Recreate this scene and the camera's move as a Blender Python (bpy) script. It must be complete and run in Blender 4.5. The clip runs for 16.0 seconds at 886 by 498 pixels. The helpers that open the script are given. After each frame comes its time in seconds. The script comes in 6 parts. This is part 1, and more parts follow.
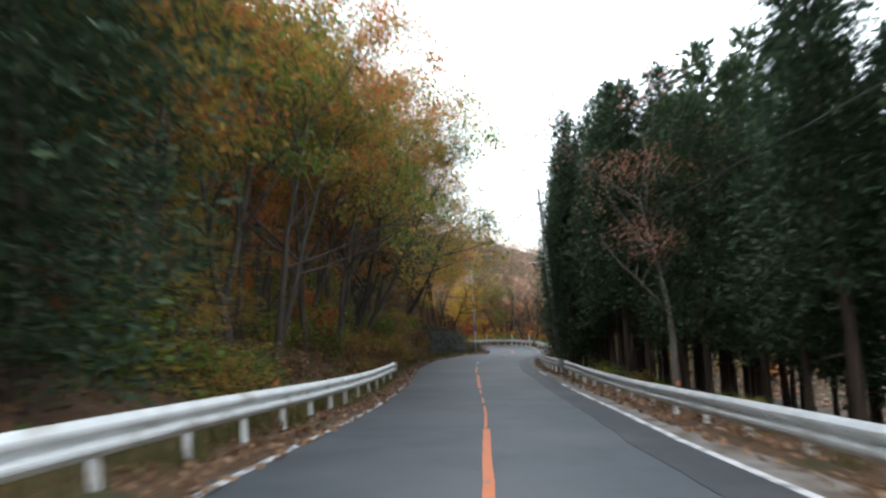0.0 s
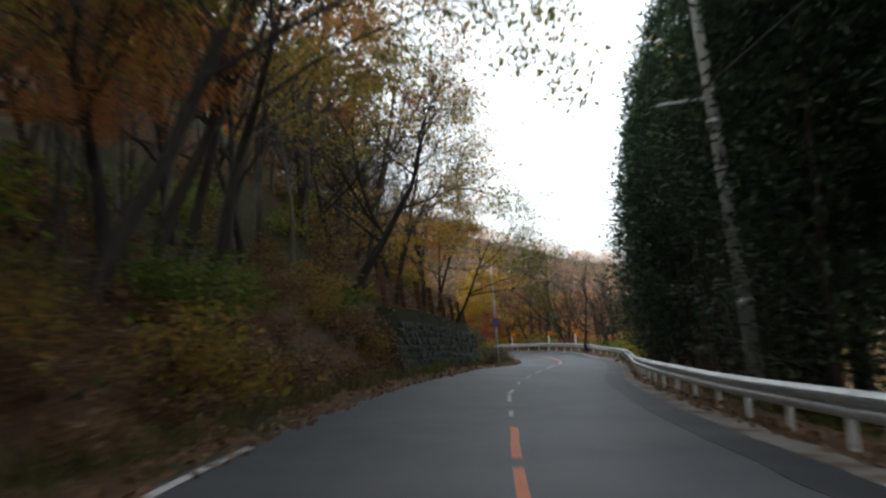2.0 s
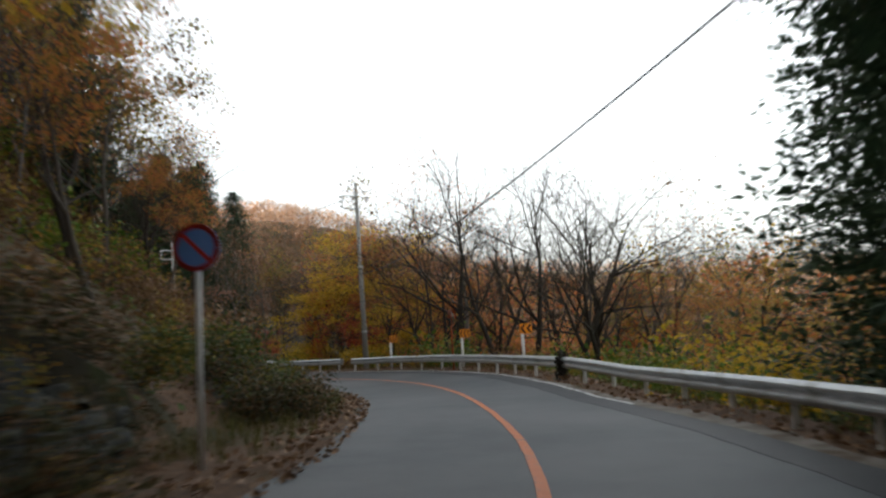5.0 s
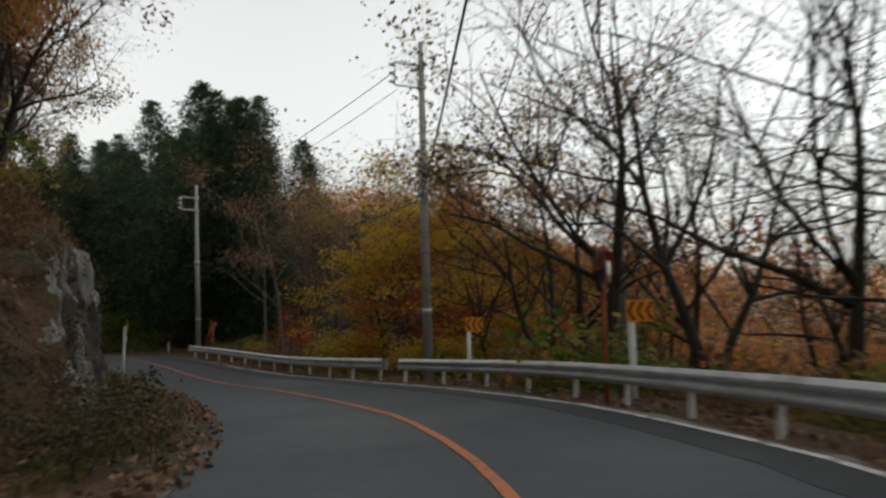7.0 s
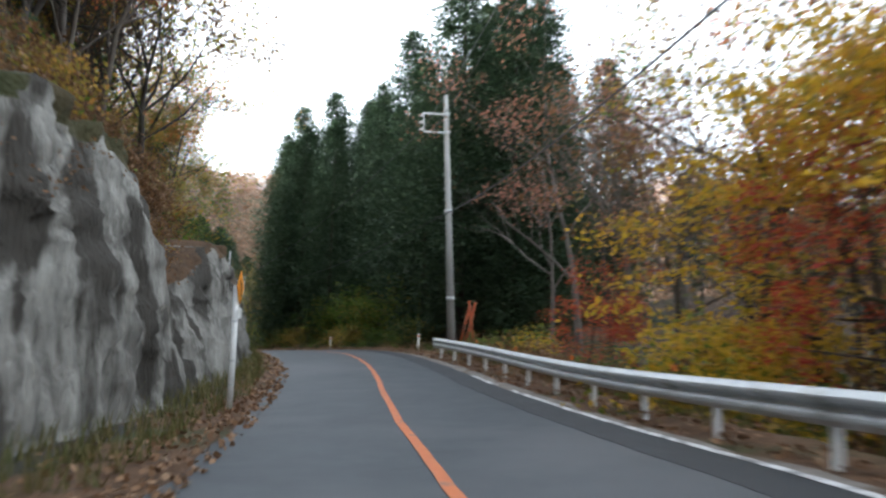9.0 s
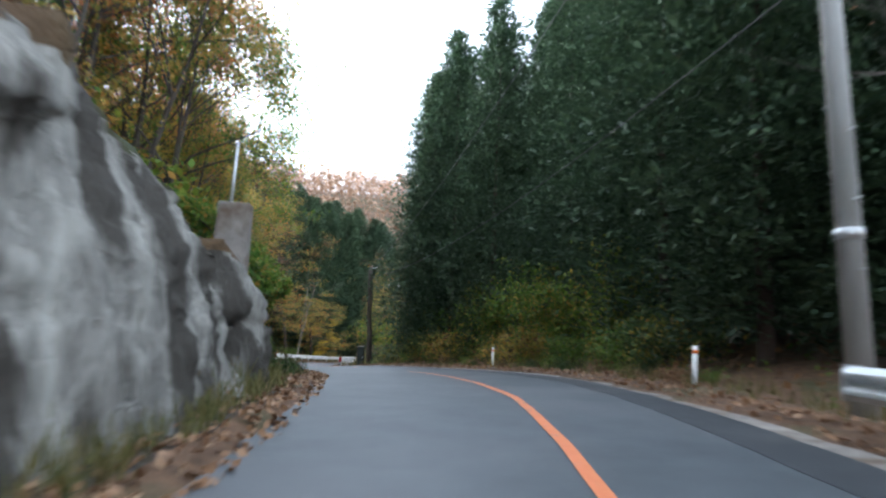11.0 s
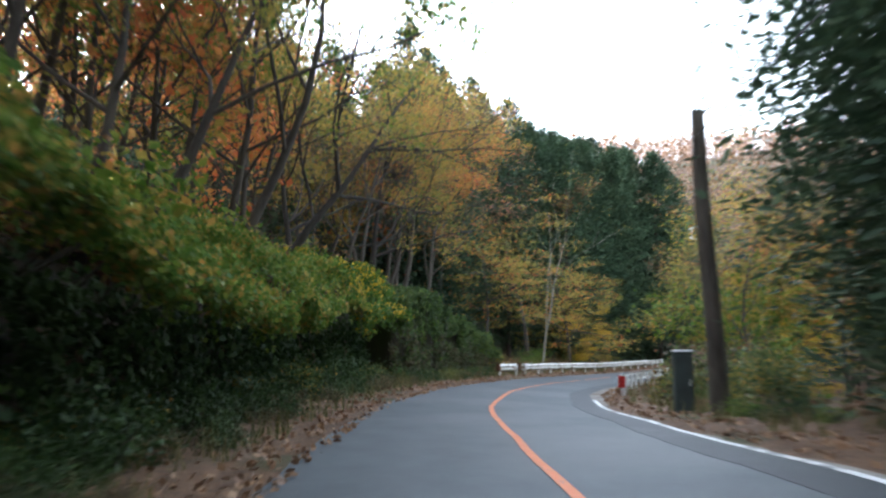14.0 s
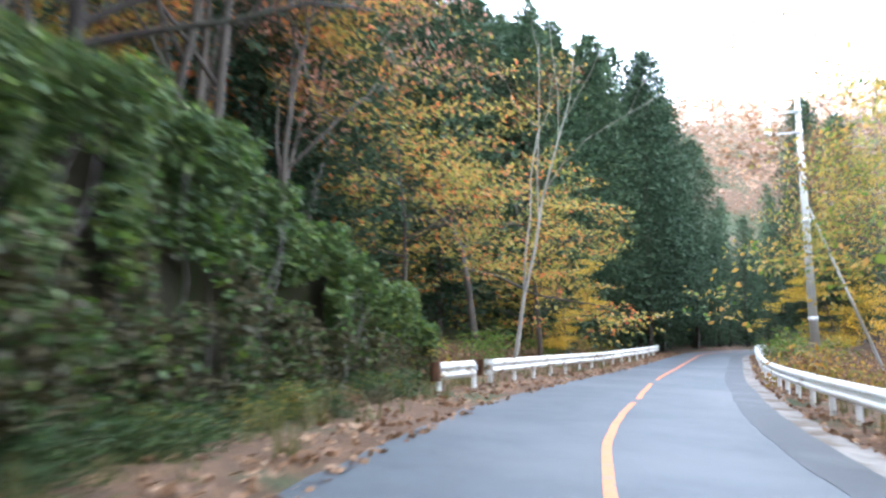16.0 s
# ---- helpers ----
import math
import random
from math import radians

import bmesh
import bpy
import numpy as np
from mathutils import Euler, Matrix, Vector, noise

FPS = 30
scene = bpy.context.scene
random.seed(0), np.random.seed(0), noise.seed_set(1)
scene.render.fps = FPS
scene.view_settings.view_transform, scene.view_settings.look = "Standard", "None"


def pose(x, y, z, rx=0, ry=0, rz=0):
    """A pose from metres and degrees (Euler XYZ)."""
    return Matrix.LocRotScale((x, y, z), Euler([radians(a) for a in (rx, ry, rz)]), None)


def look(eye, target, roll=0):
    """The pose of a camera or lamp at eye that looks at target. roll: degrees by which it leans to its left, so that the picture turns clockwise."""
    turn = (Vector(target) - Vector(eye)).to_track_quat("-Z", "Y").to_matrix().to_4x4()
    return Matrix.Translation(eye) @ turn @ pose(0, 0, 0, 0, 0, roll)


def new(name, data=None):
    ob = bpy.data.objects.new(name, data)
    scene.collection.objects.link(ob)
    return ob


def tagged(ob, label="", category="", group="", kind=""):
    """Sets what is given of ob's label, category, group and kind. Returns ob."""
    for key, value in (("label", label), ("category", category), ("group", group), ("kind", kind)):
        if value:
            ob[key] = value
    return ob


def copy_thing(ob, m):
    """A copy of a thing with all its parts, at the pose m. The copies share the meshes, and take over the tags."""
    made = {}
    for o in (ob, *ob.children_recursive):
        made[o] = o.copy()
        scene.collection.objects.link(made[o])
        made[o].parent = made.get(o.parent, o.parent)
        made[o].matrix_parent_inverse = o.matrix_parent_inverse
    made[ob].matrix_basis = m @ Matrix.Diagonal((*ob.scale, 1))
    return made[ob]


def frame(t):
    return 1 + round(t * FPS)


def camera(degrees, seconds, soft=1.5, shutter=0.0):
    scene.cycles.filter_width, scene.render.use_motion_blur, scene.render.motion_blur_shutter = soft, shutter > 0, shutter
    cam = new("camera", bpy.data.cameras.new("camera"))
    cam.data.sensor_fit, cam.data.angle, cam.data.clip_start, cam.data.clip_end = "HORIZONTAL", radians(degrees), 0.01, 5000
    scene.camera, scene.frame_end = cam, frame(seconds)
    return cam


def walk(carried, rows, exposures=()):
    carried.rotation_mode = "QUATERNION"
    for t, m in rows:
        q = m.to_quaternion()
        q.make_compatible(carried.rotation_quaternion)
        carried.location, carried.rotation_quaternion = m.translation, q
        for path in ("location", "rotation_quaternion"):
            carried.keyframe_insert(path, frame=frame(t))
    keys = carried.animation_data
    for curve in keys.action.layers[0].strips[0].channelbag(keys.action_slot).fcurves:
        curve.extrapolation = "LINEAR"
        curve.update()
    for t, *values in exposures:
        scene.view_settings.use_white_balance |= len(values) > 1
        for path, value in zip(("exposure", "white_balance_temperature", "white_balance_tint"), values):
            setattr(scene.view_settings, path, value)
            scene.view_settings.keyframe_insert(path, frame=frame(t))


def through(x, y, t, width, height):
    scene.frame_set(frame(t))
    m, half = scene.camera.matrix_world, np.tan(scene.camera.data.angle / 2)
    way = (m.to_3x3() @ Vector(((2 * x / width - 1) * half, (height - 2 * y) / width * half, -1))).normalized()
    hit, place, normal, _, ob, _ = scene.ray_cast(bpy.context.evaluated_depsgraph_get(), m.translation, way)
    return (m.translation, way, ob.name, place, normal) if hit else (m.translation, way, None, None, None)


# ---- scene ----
cam = camera(63.9, 16.0, soft=2.4, shutter=0.45)
PATH = [
    (0, (-0.080, 0.076, 1.221), (-0.096, 2.066, 1.419), -2.96),
    (0.5, (0.129, 7.854, 0.854), (0.109, 9.845, 1.042), -2.50),
    (1, (0.427, 15.562, 0.451), (0.399, 17.554, 0.626), -2.69),
    (1.5, (0.574, 23.094, 0.125), (0.530, 25.085, 0.312), -2.39),
    (2, (0.649, 30.462, -0.069), (0.583, 32.448, 0.155), -3.54),
    (2.5, (0.808, 37.439, -0.234), (0.735, 39.422, 0.016), -2.32),
    (3, (1.207, 43.931, -0.419), (1.212, 45.917, -0.177), -3.99),
    (3.5, (1.761, 50.149, -0.541), (1.870, 52.132, -0.305), -4.39),
    (3.7, (2.047, 52.595, -0.586), (2.197, 54.575, -0.351), -4.70),
    (5.8, (5.889, 77.632, -1.441), (6.048, 79.611, -1.199), -2.61),
    (6, (6.085, 79.751, -1.492), (6.200, 81.733, -1.251), -2.12),
    (6.5, (6.154, 84.475, -1.561), (6.147, 86.459, -1.313), -1.16),
    (7, (5.906, 89.111, -1.610), (5.745, 91.088, -1.357), -0.64),
    (7.5, (5.265, 93.652, -1.665), (4.922, 95.606, -1.409), 0.46),
    (8, (4.188, 98.296, -1.758), (3.656, 100.207, -1.502), 0.01),
    (8.5, (2.515, 102.965, -1.848), (1.773, 104.804, -1.588), 0.99),
    (9, (0.492, 107.402, -1.892), (-0.469, 109.137, -1.636), 1.25),
    (9.5, (-1.949, 111.620, -1.912), (-3.085, 113.245, -1.647), 0.78),
    (10, (-4.684, 115.433, -1.952), (-5.943, 116.964, -1.686), 3.05),
    (10.2, (-5.914, 117.024, -1.963), (-7.196, 118.536, -1.696), 2.87),
    (12.3, (-20.830, 133.085, -1.315), (-22.341, 134.369, -1.055), 1.22),
    (12.5, (-22.427, 134.497, -1.343), (-23.971, 135.740, -1.082), 0.64),
    (13, (-26.731, 137.871, -1.444), (-28.366, 138.994, -1.191), -0.21),
    (13.5, (-31.259, 140.823, -1.583), (-32.983, 141.807, -1.343), -0.13),
    (14, (-36.181, 143.401, -1.727), (-37.969, 144.263, -1.486), 0.05),
    (14.5, (-41.256, 145.827, -1.910), (-43.077, 146.621, -1.677), 0.39),
    (15, (-46.407, 148.255, -2.069), (-48.217, 149.073, -1.838), 0.51),
    (15.5, (-51.372, 151.047, -2.181), (-53.135, 151.966, -1.961), 0.99),
    (16, (-56.031, 154.343, -2.330), (-57.705, 155.420, -2.133), 0.29),
]
walk(cam, [(t, look(eye, target, roll)) for t, eye, target, roll in PATH],
     exposures=[(t, e, k, 8 if t < 14.8 else 12) for t, e, k in ((0, 3.65, 5950), (0.5, 4.2, 5700), (1, 4.1, 5600), (1.5, 3.65, 5800), (2, 3.1, 6100), (2.5, 3.4, 6200), (3, 3.75, 6200), (3.5, 3.75, 6200), (6, 2.15, 6600), (7, 2.15, 6700), (7.6, 2.5, 6500),
                                             (8.5, 3.3, 6000), (9.5, 4.15, 5700), (10, 4.35, 5500), (12.5, 4.3, 5450), (13.5, 4.3, 5450), (14.5, 4.9, 5350), (15, 5.15, 5250), (16, 5.6, 5350))])

# ---------- light ----------
SUN_ELEV, SUN_FROM = 7.5, (-0.90, -0.44)   # low evening sun behind the hill on the inner side of the road
world = bpy.data.worlds.new("sky")
scene.world = world
world.use_nodes = True
wn = world.node_tree.nodes
sky = wn.new("ShaderNodeTexSky")
sky.sky_type = "NISHITA"
sky.sun_disc = False
sky.sun_elevation = radians(SUN_ELEV)
sky.sun_rotation = math.atan2(SUN_FROM[0], SUN_FROM[1])
sky.air_density, sky.dust_density, sky.ozone_density = 1.0, 6.0, 1.0
haze = wn.new("ShaderNodeHueSaturation")   # thin evening haze takes most of the blue out of the sky
haze.inputs["Saturation"].default_value = 0.15
world.node_tree.links.new(sky.outputs[0], haze.inputs["Color"])
world.node_tree.links.new(haze.outputs[0], wn["Background"].inputs[0])
wn["Background"].inputs[1].default_value = 0.15
sun = new("sun", bpy.data.lights.new("sun", "SUN"))
sun.data.energy, sun.data.angle, sun.data.color = 2.8, radians(0.6), (1.0, 0.72, 0.48)
ce = math.cos(radians(SUN_ELEV))
sun.matrix_world = look((SUN_FROM[0] * ce * 100, SUN_FROM[1] * ce * 100, math.sin(radians(SUN_ELEV)) * 100), (0, 0, 0))


# ---------- materials ----------
def material(name, rough=0.7, metal=0.0, spec=0.3):
    m = bpy.data.materials.new(name)
    m.use_nodes = True
    b = m.node_tree.nodes["Principled BSDF"]
    b.inputs["Roughness"].default_value = rough
    b.inputs["Metallic"].default_value = metal
    b.inputs["Specular IOR Level"].default_value = spec
    return m, m.node_tree.nodes, m.node_tree.links, b


def textured(name, dark, light, scale, rough=0.75, fine=0.0, bump=0.3, stain=None, stain_scale=0.3, stain_at=(0.5, 0.65), metal=0.0,
             stretch=(1, 1, 1), spec=0.3, dist=0.02, shiny=0.0):
    """Two scales of noise between two colours, an optional stain colour in patches of its own, and relief."""
    m, n, l, b = material(name, rough, metal, spec)
    co = n.new("ShaderNodeTexCoord")
    mp = n.new("ShaderNodeMapping")
    mp.inputs["Scale"].default_value = stretch
    l.new(co.outputs["Object"], mp.inputs[0])
    a = n.new("ShaderNodeTexNoise")
    a.inputs["Scale"].default_value, a.inputs["Detail"].default_value, a.inputs["Roughness"].default_value = scale, 8, 0.65
    l.new(mp.outputs[0], a.inputs["Vector"])
    r = n.new("ShaderNodeValToRGB")
    r.color_ramp.elements[0].position, r.color_ramp.elements[1].position = 0.3, 0.7
    r.color_ramp.elements[0].color, r.color_ramp.elements[1].color = (*dark, 1), (*light, 1)
    l.new(a.outputs[0], r.inputs[0])
    col = r.outputs[0]
    if stain:
        s = n.new("ShaderNodeTexNoise")
        s.inputs["Scale"].default_value, s.inputs["Detail"].default_value = stain_scale, 6
        l.new(mp.outputs[0], s.inputs["Vector"])
        sr = n.new("ShaderNodeValToRGB")
        sr.color_ramp.elements[0].position, sr.color_ramp.elements[1].position = stain_at
        l.new(s.outputs[0], sr.inputs[0])
        mx = n.new("ShaderNodeMix")
        mx.data_type = "RGBA"
        l.new(sr.outputs[0], mx.inputs[0])
        l.new(col, mx.inputs[6])
        mx.inputs[7].default_value = (*stain, 1)
        col = mx.outputs[2]
    l.new(col, b.inputs["Base Color"])
    if bump:
        f = n.new("ShaderNodeTexNoise")
        f.inputs["Scale"].default_value, f.inputs["Detail"].default_value = fine or scale * 4, 6
        l.new(mp.outputs[0], f.inputs["Vector"])
        bp = n.new("ShaderNodeBump")
        bp.inputs["Strength"].default_value, bp.inputs["Distance"].default_value = bump, dist
        l.new(f.outputs[0], bp.inputs["Height"])
        l.new(bp.outputs[0], b.inputs["Normal"])
    return m


def leafy(name, colours, through=0.45, rough=0.55):
    """Foliage: each leaf takes its own colour from the ramp, each tree a slight shift; some light passes through."""
    m, n, l, b = material(name, rough, 0.0, 0.25)
    g = n.new("ShaderNodeNewGeometry")
    oi = n.new("ShaderNodeObjectInfo")
    ad = n.new("ShaderNodeMath")
    ad.operation = "MULTIPLY_ADD"
    l.new(oi.outputs["Random"], ad.inputs[0])
    ad.inputs[1].default_value = 0.3
    mu = n.new("ShaderNodeMath")
    mu.operation = "MULTIPLY"
    l.new(g.outputs["Random Per Island"], mu.inputs[0])
    mu.inputs[1].default_value = 0.7
    l.new(mu.outputs[0], ad.inputs[2])
    r = n.new("ShaderNodeValToRGB")
    e = r.color_ramp.elements
    while len(e) < len(colours):
        e.new(0.5)
    for i, c in enumerate(colours):
        e[i].position, e[i].color = i / (len(colours) - 1), (*c, 1)
    l.new(ad.outputs[0], r.inputs[0])
    l.new(r.outputs[0], b.inputs["Base Color"])
    t = n.new("ShaderNodeBsdfTranslucent")
    l.new(r.outputs[0], t.inputs[0])
    mix = n.new("ShaderNodeMixShader")
    mix.inputs[0].default_value = through
    l.new(b.outputs[0], mix.inputs[1])
    l.new(t.outputs[0], mix.inputs[2])
    l.new(mix.outputs[0], n["Material Output"].inputs[0])
    return m


ASPHALT = textured("worn_asphalt", (0.039, 0.047, 0.053), (0.066, 0.077, 0.084), 1.4, 0.62, 160, 0.35, (0.1, 0.105, 0.11), 0.25, (0.45, 0.75), dist=0.006, spec=0.4)
PATCH = textured("newer_asphalt", (0.02, 0.023, 0.027), (0.034, 0.038, 0.043), 2.5, 0.62, 160, 0.35, (0.08, 0.08, 0.08), 0.5, (0.55, 0.8), dist=0.006, spec=0.4)
GUTTER = textured("dusty_concrete_edge", (0.15, 0.135, 0.12), (0.27, 0.245, 0.215), 3.5, 0.9, 45, 0.7, (0.11, 0.08, 0.055), 1.4, (0.48, 0.62))
FADED_LINE = textured("faded_pale_paint", (0.28, 0.24, 0.21), (0.42, 0.38, 0.35), 5.0, 0.6, 90, 0.3, (0.13, 0.13, 0.13), 5.0, (0.52, 0.62), dist=0.004)
ORANGE_LINE = textured("worn_orange_paint", (0.5, 0.14, 0.045), (0.64, 0.21, 0.08), 5.0, 0.6, 90, 0.3, (0.2, 0.15, 0.12), 5.0, (0.58, 0.66), dist=0.004)
WHITE_LINE = textured("worn_white_paint", (0.55, 0.55, 0.55), (0.75, 0.75, 0.74), 5.0, 0.6, 90, 0.3, (0.2, 0.2, 0.2), 4.0, (0.5, 0.6), dist=0.004)
LITTER = textured("leaf_litter_soil", (0.05, 0.032, 0.02), (0.17, 0.095, 0.05), 5.0, 0.9, 22, 0.9, (0.045, 0.06, 0.022), 0.4, (0.55, 0.7), dist=0.05)
FOREST_FLOOR = textured("forest_floor", (0.04, 0.028, 0.018), (0.13, 0.075, 0.04), 1.2, 0.95, 9, 0.9, (0.035, 0.042, 0.016), 0.12, (0.45, 0.62), dist=0.12)
ROCK = textured("lichened_grey_rock", (0.075, 0.07, 0.06), (0.34, 0.33, 0.295), 3.0, 0.9, 11, 1.0, (0.05, 0.045, 0.037), 1.2, (0.48, 0.55), stretch=(1, 1, 0.22), dist=0.15)
SHADED_EARTH = textured("shade_toned_bank_earth", (0.03, 0.024, 0.018), (0.1, 0.07, 0.048), 2.4, 0.95, 12, 1.0, (0.05, 0.05, 0.045), 0.8, (0.5, 0.62), dist=0.1)
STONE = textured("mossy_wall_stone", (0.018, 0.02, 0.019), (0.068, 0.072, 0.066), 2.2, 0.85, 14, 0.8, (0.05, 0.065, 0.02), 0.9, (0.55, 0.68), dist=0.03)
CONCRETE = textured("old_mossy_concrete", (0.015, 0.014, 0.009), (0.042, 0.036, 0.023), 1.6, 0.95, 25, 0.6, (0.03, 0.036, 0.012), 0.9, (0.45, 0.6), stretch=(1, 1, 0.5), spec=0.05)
POLE_CONCRETE = textured("pole_concrete", (0.3, 0.3, 0.28), (0.42, 0.42, 0.4), 2.0, 0.8, 40, 0.2, (0.24, 0.23, 0.2), 1.2, (0.5, 0.7), stretch=(1, 1, 0.2))
GALV = textured("galvanised_steel", (0.42, 0.44, 0.45), (0.6, 0.62, 0.62), 3.0, 0.42, 50, 0.12, (0.3, 0.3, 0.28), 1.3, (0.55, 0.75), metal=0.55, stretch=(1, 1, 2), spec=0.5)
WHITE_RAIL = textured("weathered_white_rail", (0.62, 0.63, 0.6), (0.78, 0.79, 0.77), 2.5, 0.5, 40, 0.15, (0.36, 0.33, 0.26), 1.6, (0.56, 0.7), stretch=(1, 1, 2), spec=0.4)
DIRTY_RAIL = textured("dirty_white_rail", (0.5, 0.49, 0.44), (0.75, 0.74, 0.7), 2.2, 0.6, 40, 0.2, (0.2, 0.15, 0.09), 2.2, (0.5, 0.62), stretch=(1, 1, 2))
POST_WHITE = textured("white_post_paint", (0.6, 0.6, 0.58), (0.8, 0.8, 0.78), 4.0, 0.5, 40, 0.1, (0.4, 0.38, 0.33), 3.0, (0.6, 0.75))
RED_PAINT = textured("red_reflector", (0.35, 0.02, 0.015), (0.5, 0.04, 0.03), 6.0, 0.4, 40, 0.1)
ORANGE_PAINT = textured("orange_enamel", (0.6, 0.13, 0.02), (0.75, 0.2, 0.03), 3.0, 0.4, 40, 0.1, (0.4, 0.1, 0.03), 2.0, (0.6, 0.8))
FADED_ORANGE = textured("faded_orange_enamel", (0.28, 0.06, 0.02), (0.42, 0.1, 0.03), 3.0, 0.6, 40, 0.2, (0.12, 0.045, 0.025), 2.5, (0.5, 0.68))
SIGN_ORANGE = textured("orange_sign_face", (0.78, 0.24, 0.012), (0.86, 0.29, 0.02), 3.0, 0.45, 40, 0.05)
SIGN_YELLOW = textured("yellow_sign_face", (0.62, 0.23, 0.01), (0.72, 0.28, 0.015), 3.0, 0.45, 40, 0.05)
SIGN_BLUE = textured("blue_sign_face", (0.1, 0.2, 0.5), (0.16, 0.28, 0.6), 3.0, 0.4, 40, 0.05)
BLACK = textured("black_paint", (0.012, 0.012, 0.012), (0.025, 0.025, 0.025), 4.0, 0.5, 40, 0.1)
RUST = textured("rusted_steel", (0.06, 0.03, 0.018), (0.16, 0.075, 0.035), 4.0, 0.85, 40, 0.4)
DARK_METAL = textured("dark_green_steel", (0.02, 0.028, 0.025), (0.045, 0.055, 0.05), 2.0, 0.6, 30, 0.2)
CABLE = textured("cable_sheath", (0.05, 0.05, 0.05), (0.09, 0.09, 0.09), 2.0, 0.6, 30, 0.0)
CERAMIC = textured("insulator_porcelain", (0.5, 0.5, 0.48), (0.7, 0.7, 0.68), 5.0, 0.25, 30, 0.0)
BARK = textured("grey_brown_bark", (0.032, 0.026, 0.02), (0.1, 0.083, 0.066), 3.0, 0.9, 14, 0.9, (0.07, 0.075, 0.045), 0.8, (0.55, 0.7), stretch=(1, 1, 0.25), dist=0.03)
DARK_BARK = textured("dark_bark", (0.018, 0.014, 0.011), (0.055, 0.045, 0.036), 3.0, 0.9, 14, 0.9, (0.04, 0.042, 0.028), 0.8, (0.55, 0.7), stretch=(1, 1, 0.25), dist=0.03)
PALE_BARK = textured("pale_bark", (0.2, 0.18, 0.15), (0.36, 0.33, 0.28), 3.0, 0.85, 14, 0.6, (0.1, 0.085, 0.06), 1.0, (0.5, 0.7), stretch=(1, 1, 0.3), dist=0.02)
GREY_BARK = textured("grey_bark", (0.085, 0.075, 0.065), (0.19, 0.17, 0.15), 3.0, 0.85, 14, 0.6, (0.05, 0.042, 0.034), 1.0, (0.5, 0.7), stretch=(1, 1, 0.3), dist=0.02)
CEDAR_BARK = textured("cedar_bark", (0.022, 0.016, 0.013), (0.068, 0.048, 0.036), 4.0, 0.9, 18, 0.9, stretch=(1, 1, 0.12), dist=0.03)
MIRROR, _n, _l, _b = material("convex_mirror", 0.06, 1.0, 0.5)
_b.inputs["Base Color"].default_value = (0.7, 0.72, 0.72, 1)

LEAF_GREEN = leafy("green_leaves", [(0.045, 0.095, 0.016), (0.085, 0.155, 0.022), (0.14, 0.2, 0.028), (0.24, 0.25, 0.035)], 0.4)
LEAF_OLIVE = leafy("olive_gold_leaves", [(0.12, 0.15, 0.035), (0.24, 0.22, 0.045), (0.38, 0.26, 0.055), (0.48, 0.22, 0.055)], 0.6)
LEAF_YELLOW = leafy("yellow_leaves", [(0.3, 0.26, 0.025), (0.54, 0.37, 0.03), (0.66, 0.41, 0.04), (0.5, 0.25, 0.04)], 0.55)
LEAF_ORANGE = leafy("orange_leaves", [(0.32, 0.19, 0.05), (0.5, 0.22, 0.06), (0.56, 0.17, 0.055), (0.42, 0.11, 0.045)], 0.6)
LEAF_RED = leafy("red_leaves", [(0.22, 0.035, 0.025), (0.42, 0.06, 0.04), (0.5, 0.09, 0.045), (0.36, 0.1, 0.04)], 0.55)
LEAF_BROWN = leafy("dry_brown_leaves", [(0.07, 0.045, 0.025), (0.14, 0.08, 0.04), (0.2, 0.11, 0.05), (0.26, 0.15, 0.07)])
LEAF_FADED = leafy("faded_pink_leaves", [(0.2, 0.12, 0.08), (0.3, 0.16, 0.11), (0.34, 0.15, 0.09), (0.22, 0.15, 0.1)])
LEAF_LITTER = leafy("fallen_leaves", [(0.07, 0.04, 0.024), (0.17, 0.09, 0.045), (0.26, 0.15, 0.08), (0.4, 0.28, 0.18)], 0.1)
LEAF_CEDAR = leafy("cedar_foliage", [(0.018, 0.035, 0.019), (0.034, 0.06, 0.03), (0.054, 0.087, 0.042), (0.085, 0.115, 0.054)], 0.25, 0.65)
LEAF_GOLD = leafy("gold_leaves", [(0.14, 0.17, 0.04), (0.28, 0.26, 0.055), (0.4, 0.31, 0.07), (0.44, 0.25, 0.075)], 0.5)
# Green taken very dark: the shade at the bank's foot is in this colour.
LEAF_SHADED = leafy("shade_dark_fern_leaves", [(0.014, 0.03, 0.008), (0.025, 0.05, 0.012), (0.04, 0.07, 0.016), (0.06, 0.09, 0.02)], 0.2)
LEAF_IVY = leafy("ivy_leaves", [(0.025, 0.05, 0.014), (0.05, 0.085, 0.022), (0.085, 0.12, 0.03), (0.14, 0.15, 0.035)], 0.25)
LEAF_DULL = leafy("dull_brown_green_leaves", [(0.035, 0.04, 0.018), (0.06, 0.06, 0.026), (0.09, 0.075, 0.035), (0.12, 0.08, 0.04)], 0.3)
LEAF_DEAD = leafy("withered_dark_leaves", [(0.012, 0.012, 0.01), (0.02, 0.019, 0.015), (0.03, 0.025, 0.018), (0.04, 0.03, 0.02)], 0.1)
GRASS = leafy("dry_green_grass", [(0.04, 0.06, 0.014), (0.08, 0.09, 0.022), (0.14, 0.12, 0.04), (0.2, 0.15, 0.07)], 0.3)


